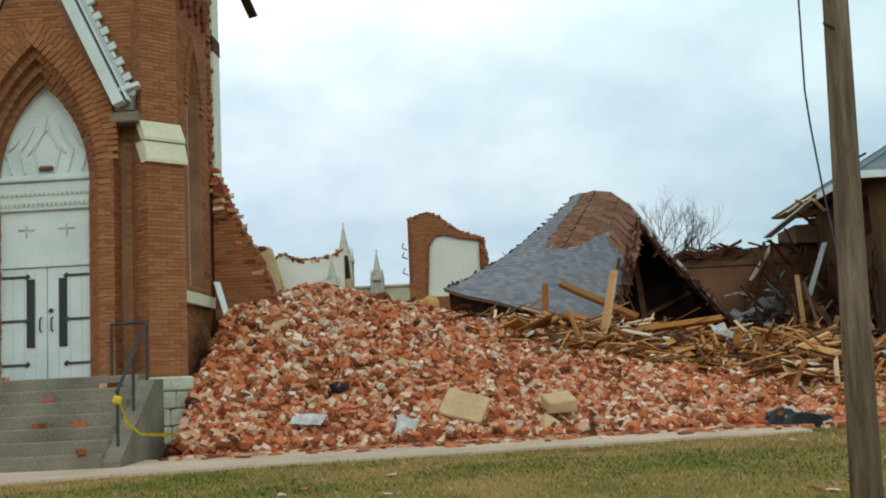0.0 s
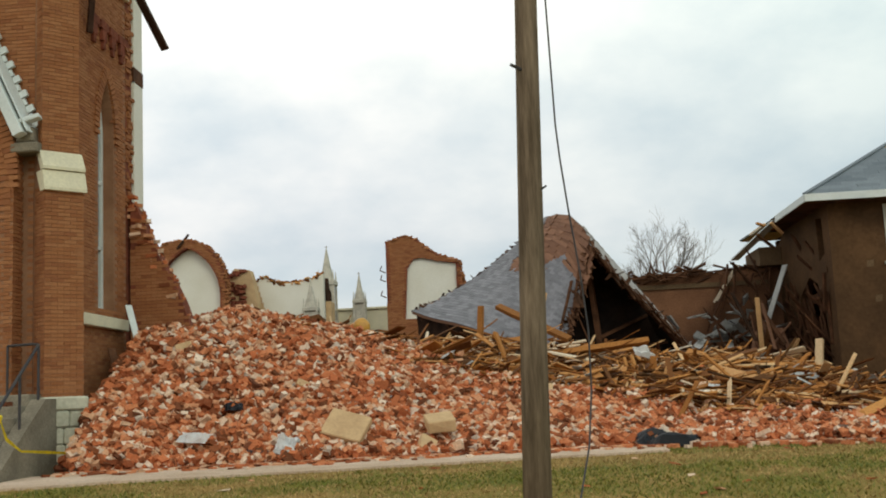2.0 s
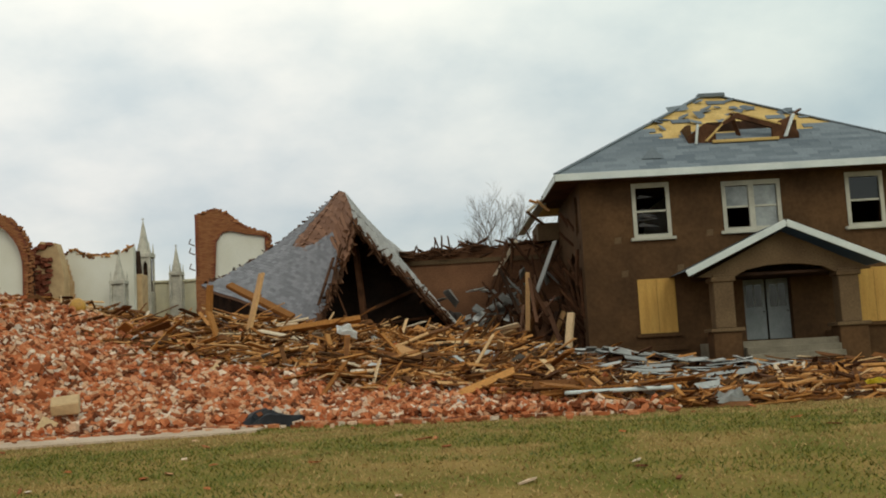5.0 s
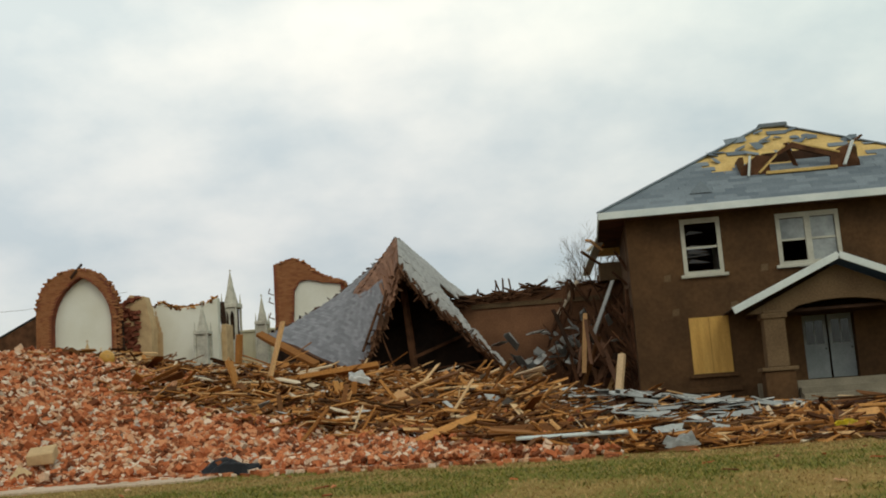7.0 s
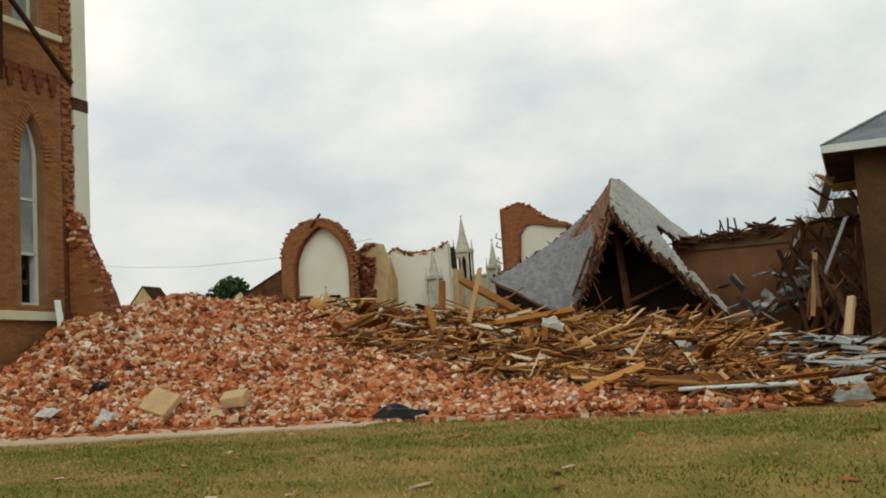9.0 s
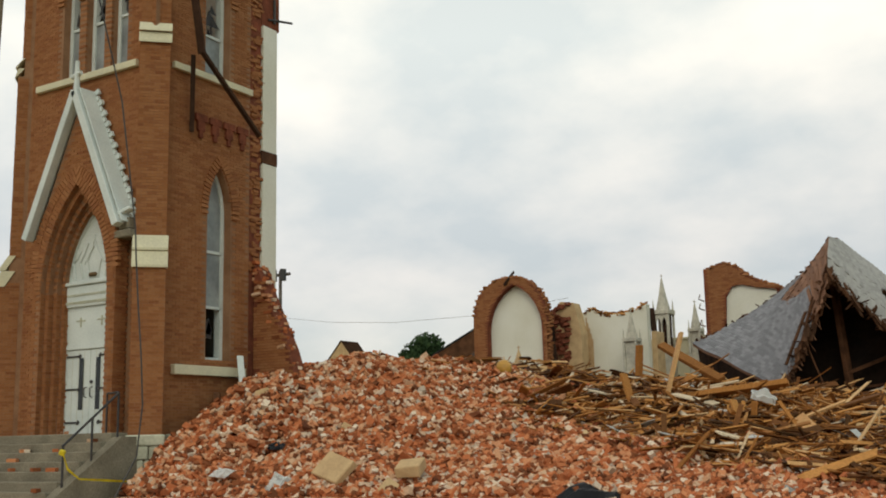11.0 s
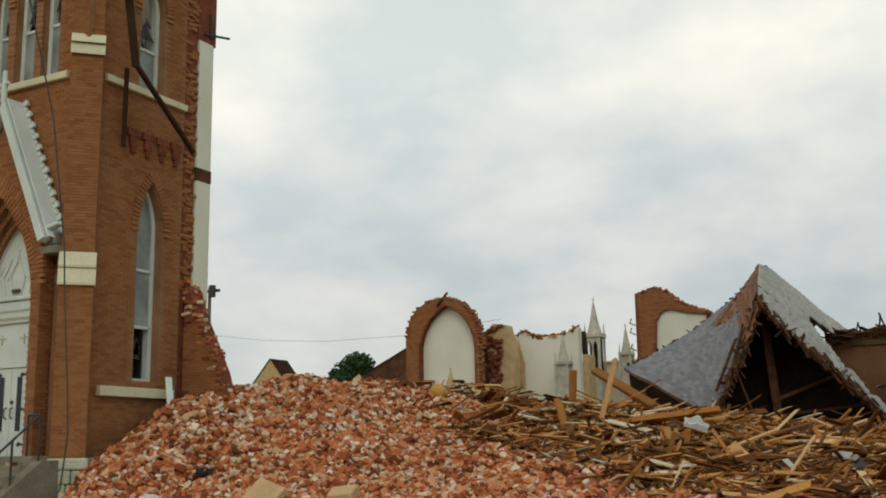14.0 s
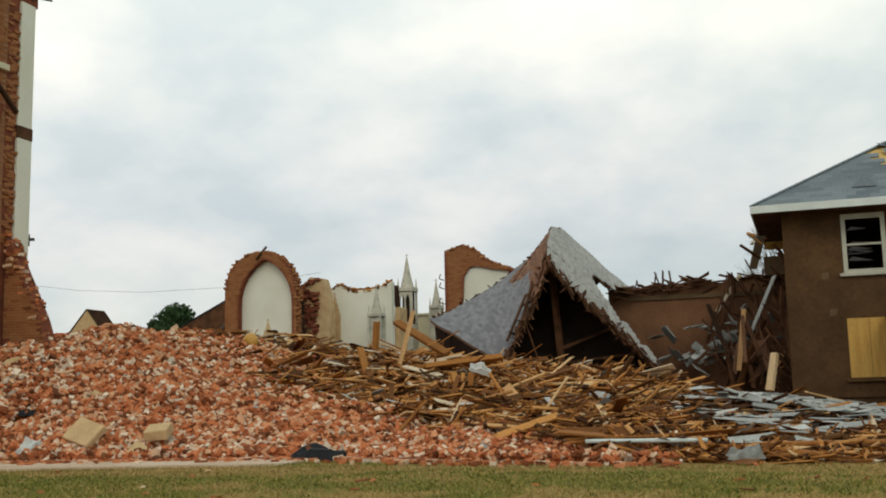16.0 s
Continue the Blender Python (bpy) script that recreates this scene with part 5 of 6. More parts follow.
part("fascia", boxm(EX0 - 0.04, EY0 + 0.003, EZ - 0.20, EX0, 33.5, EZ + 0.02, None, 0.006), m_white, house)
part("fascia", boxm(EX1, EY0 + 0.003, EZ - 0.20, EX1 + 0.04, EY1, EZ + 0.02, None, 0.006), m_white, house)
part("soffit", boxm(EX0, EY0 + 0.004, EZ - 0.17, EX1, HY0 - 0.003, EZ - 0.13), m_oldwood, house)
part("soffit", boxm(EX0, HY0, EZ - 0.17, HX0 - 0.003, 36.0, EZ - 0.13), m_oldwood, house)
part("eave_return", boxm(EX0 + 0.02, 36.5, 5.25, HX0 - 0.01, 38.9, 5.9), m_tanstucco, house)
part("broken_eave", beam((8.75, 38.6, 5.75), (9.3, 34.0, 6.45), 0.3, 0.06), m_white, house, "dangling broken eaves board")
for p0, p1 in (((8.6, 33.8, 6.0), (9.2, 34.1, 5.55)), ((8.8, 34.6, 6.5), (9.4, 34.9, 6.3)), ((8.9, 33.0, 6.25), (9.3, 33.2, 5.9)), ((8.85, 36.0, 6.3), (9.3, 35.5, 6.6))):
    part("loose_rafter", beam(p0, p1, 0.12, 0.07), m_lumberob, house)
part("vent_flap", plate([(-0.35, 0), (0.35, 0), (0.05, 0.42)], [], 0.03, lambda u, v, w: (12.35 + u, 30.2 + 0.5 * v + w, 6.98 + v)), m_slate, house, "upturned torn shingle flap")

# wrecked dormer
dm = part("dormer_front", plate([(13.75, 7.25), (17.35, 7.25), (17.35, 7.75), (17.0, 8.25), (16.7, 8.15), (16.6, 8.05), (15.4, 8.5), (14.7, 8.1), (14.3, 8.2), (13.75, 7.8)], [[(14.65, 7.62), (16.5, 7.58), (16.5, 7.95), (15.4, 8.32), (14.65, 8.02)]], 0.15, lambda u, v, w: (u, 31.15 + w, v)), m_oldwood, house, "wrecked brown dormer with its roof torn off")
part("dormer_cheek", boxm(13.75, 31.31, 7.3, 13.9, 32.6, 8.2), m_stucco, dm)
part("dormer_cheek", boxm(17.2, 31.31, 7.3, 17.35, 32.6, 8.2), m_stucco, dm)
part("dormer_sill", boxm(14.5, 31.0, 7.52, 16.65, 31.14, 7.62, None, 0.01), m_deck, dm)
for p0, p1, mm in (((14.3, 31.1, 7.6), (15.3, 31.3, 8.55), m_deck), ((15.3, 31.3, 8.55), (16.8, 31.2, 8.05), m_deck), ((15.2, 31.2, 8.5), (15.55, 31.6, 7.75), m_oldwood), ((16.85, 31.0, 7.6), (17.2, 31.1, 8.35), m_white), ((13.95, 31.0, 7.5), (14.05, 31.0, 8.15), m_white), ((17.0, 31.2, 8.2), (17.6, 31.6, 8.6), m_oldwood)):
    part("dormer_rafter", beam(p0, p1, 0.14, 0.06), mm, dm)
# dark plate behind the opening stands for the shade in the dormer
part("dormer_shade", boxm(14.6, 32.0, 7.4, 16.6, 32.1, 8.4), m_darkwood, dm)
hp = Heap()
for k in range(26):
    t = rng.uniform(0.5, 0.93)
    c = c0.lerp(AP0, t).lerp(c1.lerp(AP1, t), rng.random())
    hp.add(pose(c.x, c.y, c.z + 0.05, 35 + rng.uniform(-15, 15), rng.uniform(-20, 20), rng.uniform(-40, 40)), rng.uniform(0.2, 0.55), rng.uniform(0.1, 0.3), 0.025, 0.3)
hp.done("lifted_shingles", m_slate, house)

# porch
PXL, PXR, PXC, PYF = 12.62, 18.62, 15.62, 28.0
porch = part("porch_gable", plate([(13.05, 3.05), (14.1, 3.0), (14.5, 3.2), (15.1, 3.3), (PXC, 3.32), (16.1, 3.3), (16.75, 3.2), (17.1, 3.0), (18.2, 3.05), (PXC, 4.28)], [], 0.2, lambda u, v, w: (u, PYF + 0.5 + w, v)), m_tanstucco, house, "tan stucco porch gable")
for sg, xe in ((-1, PXL), (1, PXR)):
    e, a = Vector((xe, PYF, 3.22)), Vector((PXC, PYF, 4.56))
    bm = bmesh.new()
    q = [bm.verts.new(p) for p in (e, a, a + Vector((0, 2.5, 0)), e + Vector((0, 2.5, 0)))]
    bm.faces.new(q)
    bmesh.ops.solidify(bm, geom=bm.faces[:], thickness=0.09)
    part("porch_roof", bm, m_slate, house, "dark shingled porch roof")
    part("porch_fascia", beam(e + Vector((0, -0.03, -0.08)), a + Vector((0, -0.03, -0.08)), 0.05, 0.20), m_white, house, "white porch gable board")
for sg in (-1, 1):
    cx = PXC + sg * 1.85
    part("porch_column", boxm(cx - 0.30, PYF + 0.45, 1.52, cx + 0.30, PYF + 1.0, 3.1, None, 0.02), m_tanstucco, house, "square tan stucco porch column")
    part("column_capital", boxm(cx - 0.36, PYF + 0.40, 2.88, cx + 0.36, PYF + 1.05, 3.02, None, 0.015), m_tanstucco, house)
    part("pedestal", boxm(cx - 0.42, PYF + 0.35, 0.2, cx + 0.42, PYF + 1.1, 1.40, None, 0.02), m_stucco, house)
    part("pedestal_cap", boxm(cx - 0.50, PYF + 0.28, 1.405, cx + 0.50, PYF + 1.17, 1.515, None, 0.015), m_tanstucco, house)
    part("porch_side_wall", boxm(cx - 0.15, PYF + 1.18, 0.2, cx + 0.15, HY0 - 0.075, 1.3), m_stucco, house)
part("porch_beam", boxm(13.3, PYF + 0.75, 3.04, 18.0, HY0 - 0.004, 3.12), m_darkwood, house)
part("porch_floor", boxm(13.4, PYF + 0.5, 0.2, 17.85, HY0 - 0.08, 1.10, None, 0.01), m_conc, house)
for k in range(4):
    part("porch_step", boxm(14.25, PYF + 0.495 - 0.3 * (k + 1), 0.1, 17.0, PYF + 0.495 - 0.3 * k - 0.003, 1.10 - 0.19 * (k + 1), None, 0.012), m_conc, house)
# white doors; their grey colour carries the shade of the porch
for a, b in ((14.93, 15.62), (15.68, 16.37)):
    hd = part("house_door", boxm(a, HY0 + 0.22, 1.14, b, HY0 + 0.27, 3.02, None, 0.006), m_shaded_door, house, "white panelled front door, greyed to stand for porch shade")
    for i in range(2):
        xa = a + 0.10 + i * 0.27
        part("door_pane", boxm(xa, HY0 + 0.208, 2.15, xa + 0.22, HY0 + 0.218, 2.85), m_glass, hd)
    part("door_handle", tube([(b - 0.07, HY0 + 0.22, 2.0), (b - 0.07, HY0 + 0.16, 2.0)], 0.025, 8), m_iron, hd)

# ---------- brick rubble ----------
WOOD = [(-16, 8.5), (-4, 7.5), (-2.5, 6.2), (-1, 5.0), (1, 4.2), (3, 3.2), (5, 2.3), (7, 1.1), (9, 0.3), (12, 0.05), (24, 0.0)]


def blocked(x, y):
    return (x < -6.25 and 12.2 < y < 18.6) or (-6.7 < x < -5.3 and 17.0 < y < 17.6) or (x > 9.7 and y > 30.2) or (13.1 < x < 18.1 and y > 27.2)


rub = Heap()
near = []
n_b = 0
while n_b < 33000:
    x = rng.uniform(-7.6, 9.5)
    y0 = lerp(YF, x)
    d = rng.gauss(0.1, 0.5) if rng.random() < 0.09 else -0.2 + 10.3 * rng.random() ** 1.2
    y = y0 + d
    wd = lerp(WOOD, x)
    if blocked(x, y) or (d > wd and rng.random() > (0.75 if x < -1 else 0.35) * math.exp(-(d - wd) / (4.0 if x < -1 else 1.8))) or (x > 4.5 and rng.random() < (x - 4.5) / 4.5):
        continue
    if d < -1.0 or (d < -0.05 and rng.random() > 0.45 * math.exp(d * 1.5)):
        continue
    if x < -6.2 and (y > 13.4 or rng.random() < 0.6):
        continue
    n_b += 1
    z = max(hz(x, y), gz(x, y) + 0.05) + rng.uniform(-0.07, 0.11)
    flat = d < -0.05
    if flat:
        z = gz(x, y) + 0.03
    m = pose(x, y, z, rng.uniform(-60, 60) * (0.1 if flat else 1), rng.uniform(-50, 50) * (0.1 if flat else 1), rng.uniform(0, 360))
    k = rng.random()
    if d < 2.2 and -4.5 < x < 2.5 and len(near) < 280 and k > 0.75:
        near.append(m)
        continue
    if k < 0.40:
        sz = (rng.uniform(0.15, 0.215), 0.1, 0.067)
    elif k < 0.985:
        sz = (rng.uniform(0.06, 0.14), rng.uniform(0.05, 0.1), rng.uniform(0.045, 0.07))
    else:
        sz = (rng.uniform(0.16, 0.28), rng.uniform(0.12, 0.2), rng.uniform(0.07, 0.15))
    if x > 4.2:
        sz = tuple(v * rng.uniform(0.6, 0.95) for v in sz)
    rub.add(m, *sz, 0.11)
rubble = rub.done("brick_rubble", m_rubble, None, "heap of broken red bricks with pale mortar", "stuff")
rubble["category"] = "rubble"
for m in near:
    piece("brick", m, 0.205, 0.1, 0.067, m_rubbleob, rubble)
for k in range(13):
    s = rng.randint(0, 6)
    y, z = (13.40 - 0.24 * s + rng.uniform(0.03, 0.2), 1.36 - 0.172 * s + 0.035) if s else (rng.uniform(13.6, 14.5), 1.395)
    piece("brick", pose(rng.uniform(-9.6, -7.05), y, z, 0, 0, rng.uniform(0, 180)), *rng.choice(((0.205, 0.1, 0.067), (0.11, 0.09, 0.06))), m_rubbleob, rubble)

# cut blocks of tan stone at the foot of the heap
def stone(name, m, sx, sy, sz, label):
    bm = boxm(-sx / 2, -sy / 2, -sz / 2, sx / 2, sy / 2, sz / 2, None, 0.018)
    for v in bm.verts:
        v.co += 0.02 * noise.noise_vector(v.co * 5 + Vector((sx * 9, 0, 0)))
        v.co = m @ v.co
    return tagged(part(name, bm, m_block), label, "stone block", "tan stone blocks")


stone("stone_block", pose(-2.12, 14.20, 0.64, 48, 16, -12), 0.66, 0.52, 0.15, "large tan cut-stone slab tilted on the rubble")
stone("stone_block", pose(-0.70, 14.42, 0.64, 18, -4, 14), 0.44, 0.40, 0.20, "tan cut-stone block lying on the rubble")
stone("stone_block", pose(-0.84, 14.05, 0.28, 40, 30, 20), 0.36, 0.34, 0.18, "small tan cut-stone block at the rubble foot")
for k in range(9):
    x, d = rng.uniform(-5.5, 4), rng.uniform(1.0, 5)
    y = lerp(YF, x) + d
    stone("stone_chunk", pose(x, y, hz(x, y) + 0.05, rng.uniform(-30, 30), rng.uniform(-30, 30), rng.uniform(0, 90)), rng.uniform(0.25, 0.4), 0.22, 0.13, "chunk of tan stone among broken bricks")


def crumple(name, m, w, h, amp, material, label, seed, cat):
    bm = bmesh.new()
    n = 9
    vs = [[bm.verts.new(m @ Vector(((i / n - 0.5) * w * (1 + 0.2 * noise.noise(Vector((j * 0.5, seed, 0)))), (j / n - 0.5) * h, amp * (0.5 + noise.noise(Vector((i * 0.33, j * 0.33, seed)))) * (1 if 0 < i < n and 0 < j < n else 0.25)))) for i in range(n + 1)] for j in range(n + 1)]
    for j in range(n):
        for i in range(n):
            bm.faces.new((vs[j][i], vs[j][i + 1], vs[j + 1][i + 1], vs[j + 1][i]))
    bmesh.ops.solidify(bm, geom=bm.faces[:], thickness=0.006)
    return tagged(part(name, bm, material), label, cat)


crumple("tarp", pose(2.72, 14.05, 0.20, 14, 4, 12), 0.95, 0.55, 0.20, m_tarp, "crumpled black plastic sheet at the rubble edge", 2.0, "tarp")
crumple("paper_sheet", pose(-2.95, 13.72, 0.40, 50, 15, 10), 0.34, 0.36, 0.12, m_paper, "crumpled white sheet on the rubble", 5.0, "sheet")
crumple("paper_sheet", pose(-4.42, 13.9, 0.58, 30, 5, -10), 0.5, 0.28, 0.10, m_paper, "torn white and grey sheet on the rubble", 8.0, "sheet")
crumple("dark_cloth", pose(-4.1, 15.0, 1.02, 30, 0, 20), 0.3, 0.2, 0.07, m_tarp, "dark rag caught in the bricks", 3.0, "cloth")
crumple("dark_cloth", pose(-3.3, 13.75, 0.28, 10, 0, 0), 0.7, 0.25, 0.10, m_tarp, "dark rag caught in the bricks", 4.0, "cloth")

# ---------- splintered lumber ----------
lum = Heap()
big = []
n_l = 0
while n_l < 9200:
    x = rng.uniform(-5.5, 16.5)
    y = lerp(YF, x) + rng.uniform(0.1, 18)
    d = y - lerp(YF, x)
    wd = lerp(WOOD, x)
    if blocked(x, y) or d < wd * rng.uniform(0.7, 1.1) or y > 33 or (x < 0.3 and rng.random() < min(0.9, 0.35 - 0.22 * x)):
        continue
    if x > 9 and rng.random() < min(0.75, (x - 9) / 6):
        continue
    if x > 7.8 and 18.0 < y < 27.5 and rng.random() < 0.8:
        continue
    if -2 < x < 5.5 and y > 30.5 and rng.random() < 0.6:
        continue
    n_l += 1
    ln = min(2.6, 0.2 + rng.expovariate(2.5))
    low = x > 8
    yaw = rng.gauss(0, 34) if low or rng.random() < 0.35 else rng.uniform(0, 180)
    pit = rng.gauss(0, 5 if low else 9)
    if not low and rng.random() < 0.035:
        pit, ln = rng.uniform(20, 60), min(ln, 1.1)
    z = hz(x, y) + rng.uniform(-0.08, 0.04 if low else 0.16) + abs(math.sin(radians(pit))) * ln * 0.25
    m = pose(x, y, z, rng.uniform(-40, 40), -pit, yaw)
    w, h = rng.choice(((0.04, 0.03), (0.06, 0.035), (0.08, 0.022), (0.10, 0.02), (0.03, 0.02), (0.05, 0.02), (0.15, 0.03), (0.2, 0.03)))
    if w > 0.12 and (ln < 0.8 or pit > 18):
        w *= 0.5
    if ln > 1.3 and len(big) < 170 and y < 24:
        big.append((m, round(ln * 2) / 2, w, h))
        continue
    lum.add(m, ln, w, h, 0.06)
n_s = 0
while n_s < 9500:
    x = rng.triangular(-2.5, 14, 4)
    y = lerp(YF, x) + lerp(WOOD, x) * rng.uniform(0.75, 1.0) + rng.uniform(0, 9)
    if blocked(x, y) or y > 31 or (x > 7.8 and y > 18 and rng.random() < 0.8):
        continue
    n_s += 1
    lum.add(pose(x, y, hz(x, y) + rng.uniform(0.0, 0.11), rng.uniform(-50, 50), rng.gauss(0, 22), rng.uniform(0, 180)), rng.uniform(0.08, 0.5), rng.uniform(0.015, 0.07), rng.uniform(0.012, 0.03), 0.2)
lumber = lum.done("lumber_debris", m_lumber, None, "tangle of splintered brown roof boards and laths", "stuff")
lumber["category"] = "debris"
for m, ln, w, h in big:
    piece("plank", m, ln, w, h, m_lumberob, lumber)

# dark boards and tufts of lath under the boards; they double as shaded gaps
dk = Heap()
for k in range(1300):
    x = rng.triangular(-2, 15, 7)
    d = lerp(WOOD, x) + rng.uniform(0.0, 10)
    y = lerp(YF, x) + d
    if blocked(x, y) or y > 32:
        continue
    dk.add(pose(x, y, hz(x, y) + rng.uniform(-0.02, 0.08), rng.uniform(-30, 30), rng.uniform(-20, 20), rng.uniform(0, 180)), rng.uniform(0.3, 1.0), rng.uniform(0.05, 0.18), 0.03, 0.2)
dark_d = dk.done("dark_gap_boards", m_oldwood, None, "old dark boards that also stand for shaded gaps in the debris", "stuff")
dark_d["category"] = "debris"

TIM = [((0.05, 24.4, 3.25), (1.75, 23.6, 2.3), 0.24, 0.10), ((0.02, 22.0, 2.46), (0.36, 21.8, 1.5), 0.22, 0.07), ((1.2, 22.4, 1.9), (3.5, 22.6, 2.12), 0.24, 0.12),
       ((0.72, 22.4, 1.4), (1.18, 22.7, 3.35), 0.24, 0.08), ((1.0, 18.4, 1.15), (1.3, 17.9, 0.62), 0.16, 0.10), ((-6.1, 23.2, 2.78), (-4.0, 22.4, 3.0), 0.30, 0.12),
       ((-4.5, 22.2, 2.3), (-3.4, 22.6, 2.95), 0.16, 0.06), ((-4.2, 22.0, 2.25), (-3.2, 22.4, 2.85), 0.14, 0.05), ((-0.4, 24.0, 2.5), (-0.35, 24.0, 3.25), 0.16, 0.12),
       ((3.1, 20.5, 1.0), (2.9, 20.6, 1.75), 0.20, 0.05), ((3.3, 20.4, 1.0), (3.35, 20.5, 1.7), 0.14, 0.04), ((9.0, 13.6, 0.16), (12.6, 15.8, 0.42), 0.14, 0.06),
       ((10.6, 14.5, 0.30), (14.6, 15.0, 0.30), 0.16, 0.05), ((11.8, 17.2, 0.48), (15.5, 17.4, 0.45), 0.30, 0.06), ((8.2, 13.2, 0.25), (11.2, 13.4, 0.22), 0.12, 0.05), ((8.6, 13.0, 0.16), (10.9, 15.0, 0.42), 0.13, 0.06),
       ((9.4, 14.0, 0.34), (13.2, 14.6, 0.36), 0.15, 0.05), ((8.9, 15.2, 0.40), (12.0, 15.0, 0.34), 0.18, 0.05), ((10.2, 16.2, 0.38), (14.4, 15.8, 0.30), 0.14, 0.07), ((11.5, 13.9, 0.28), (15.2, 14.4, 0.30), 0.12, 0.05),
       ((5.2, 19.5, 1.05), (6.9, 18.9, 0.95), 0.20, 0.05), ((4.0, 21.4, 1.35), (5.6, 21.0, 1.75), 0.18, 0.05), ((6.1, 22.3, 1.2), (6.7, 22.1, 2.0), 0.2, 0.05), ((-1.7, 21.4, 2.1), (-0.4, 20.7, 1.85), 0.18, 0.06), ((1.6, 20.6, 1.55), (3.2, 20.2, 1.35), 0.22, 0.06)]
for p0, p1, w, h in TIM:
    bm = beam(p0, p1, w, h, rng.uniform(-0.4, 0.4), 0.01)
    bmesh.ops.subdivide_edges(bm, edges=[e for e in bm.edges if e.calc_length() > 0.5], cuts=3)
    for v in bm.verts:
        v.co += 0.012 * noise.noise_vector(v.co * 3)
    tagged(part("timber", bm, m_lumberob), "broken roof timber lying on the debris", "timber", "loose roof timbers")
tagged(part("white_pipe", tube([(x, 13.7, max(0.42, hz(x, 13.7) + 0.17)) for x in (7.25, 8.1, 9.05)], 0.032, 8), m_white), "white gutter pipe lying on the debris", "pipe")
tagged(part("ball", bmesh.new(), m_gold), "golden globe finial among the boards", "finial")
bm = bmesh.new()
bmesh.ops.create_uvsphere(bm, u_segments=18, v_segments=12, radius=0.20, matrix=pose(-3.02, 22.0, 2.74))
for v in bm.verts:
    v.co += 0.015 * noise.noise_vector(v.co * 6)
bm.to_mesh(bpy.data.objects["ball"].data); bm.free()
for p in bpy.data.objects["ball"].data.polygons:
    p.use_smooth = True

fallen = empty("fallen_roof_sheet", (9.8, 24.0, 0.5), "torn grey shingled roof section slumped beside the house", "roof")


def sheet_at(s, t):
    p = Vector((7.5, 26.6, 1.3)).lerp(Vector((11.7, 26.4, 0.80)), s).lerp(Vector((8.9, 20.4, 0.58)).lerp(Vector((13.2, 20.4, 0.32)), s), t)
    p.z = max(p.z, hz(p.x, p.y) + 0.16) + 0.13 * noise.noise(Vector((s * 4.0, t * 7.0, 3.0))) + 0.05 * noise.noise(Vector((s * 11, t * 15, 1.0)))
    return p


ripped = lambda s, t: noise.noise(Vector((s * 5.0 + 2, t * 3.5, 8.0))) > 0.22 + 0.3 * min(s, 1 - s, t, 1 - t) * 3 or (t > 0.85 and math.sin(s * 31) > 0.1) or (s < 0.08 and math.sin(t * 27) > 0.2)
part("roof_deck", slab(sheet_at, 0.05, 26, ripped), m_oldwood, fallen, "torn board decking")
hp = shingles(sheet_at, lambda s, t: not ripped(s, t) and rng.random() < 0.94, 9, 30, m_tin, "loose_shingles", 0.03)
hp.parent, hp.matrix_parent_inverse = fallen, fallen.matrix_basis.inverted()
sheets = Heap()
for k in range(160):
    x = rng.uniform(7.4, 12.5)
    y = rng.uniform(17.5, 25.5)
    if y - lerp(YF, x) < 3 or abs((x - 7.6) - (25.5 - y) * 0.4) > 2.0:
        continue
    sheets.add(pose(x, y, hz(x, y) + 0.13 + rng.uniform(0, 0.08), rng.uniform(-6, 16), rng.uniform(-8, 10), rng.uniform(-25, 25)), rng.uniform(0.3, 0.9), rng.uniform(0.12, 0.3), 0.008, 0.2)
for k in range(60):
    x = rng.uniform(-1, 11)
    y = lerp(YF, x) + lerp(WOOD, x) + rng.uniform(0, 8)
    if not blocked(x, y):
        sheets.add(pose(x, y, hz(x, y) + 0.2, rng.uniform(-30, 40), rng.uniform(-30, 30), rng.uniform(0, 180)), rng.uniform(0.12, 0.5), rng.uniform(0.06, 0.25), 0.01, 0.3)
for k in range(120):
    x = rng.uniform(-6, 6)
    y = lerp(YF, x) + 5.5 * rng.random()
    if not blocked(x, y):
        sheets.add(pose(x, y, hz(x, y) + 0.09, rng.uniform(-30, 50), rng.uniform(-40, 40), rng.uniform(0, 180)), rng.uniform(0.05, 0.16), rng.uniform(0.04, 0.10), 0.012, 0.3)
so = sheets.done("sheet_debris", m_tin, None, "pale grey shingle and sheet scraps on the boards", "stuff")
so["category"] = "debris"
crumple("plastic_scrap", pose(3.25, 21.5, 1.78, 40, 20, 20), 0.5, 0.3, 0.15, m_paper, "white plastic scrap on the boards", 11.0, "scrap")
crumple("plastic_scrap", pose(9.6, 13.0, 0.22, 20, 0, 10), 0.5, 0.3, 0.15, m_tin, "white plastic scrap at the lawn edge", 12.0, "scrap")
crumple("yellow_scrap", pose(12.1, 13.6, 0.32, 20, 0, 0), 0.45, 0.14, 0.08, m_tape, "yellow tape scrap on the boards", 13.0, "scrap")

# ---------- pole and cable ----------
pole = empty("utility_pole", (0.70, 5.17, gz(0.75, 5.17)), "weathered wooden utility pole on the lawn", "utility pole")
bm = tube([(0.69, 5.12, gz(0.77, 5.17) - 0.3), (0.755, 5.14, 1.5), (0.835, 5.17, 3.8), (1.0, 5.2, 9.0)], 0.103, 20, None, 0.072)
for v in bm.verts:
    v.co += 0.006 * noise.noise_vector(Vector((v.co.x * 8, v.co.y * 8, v.co.z * 0.7)))
pp = part("shaft", bm, m_pole, pole)
for p in pp.data.polygons:
    p.use_smooth = len(p.vertices) == 4
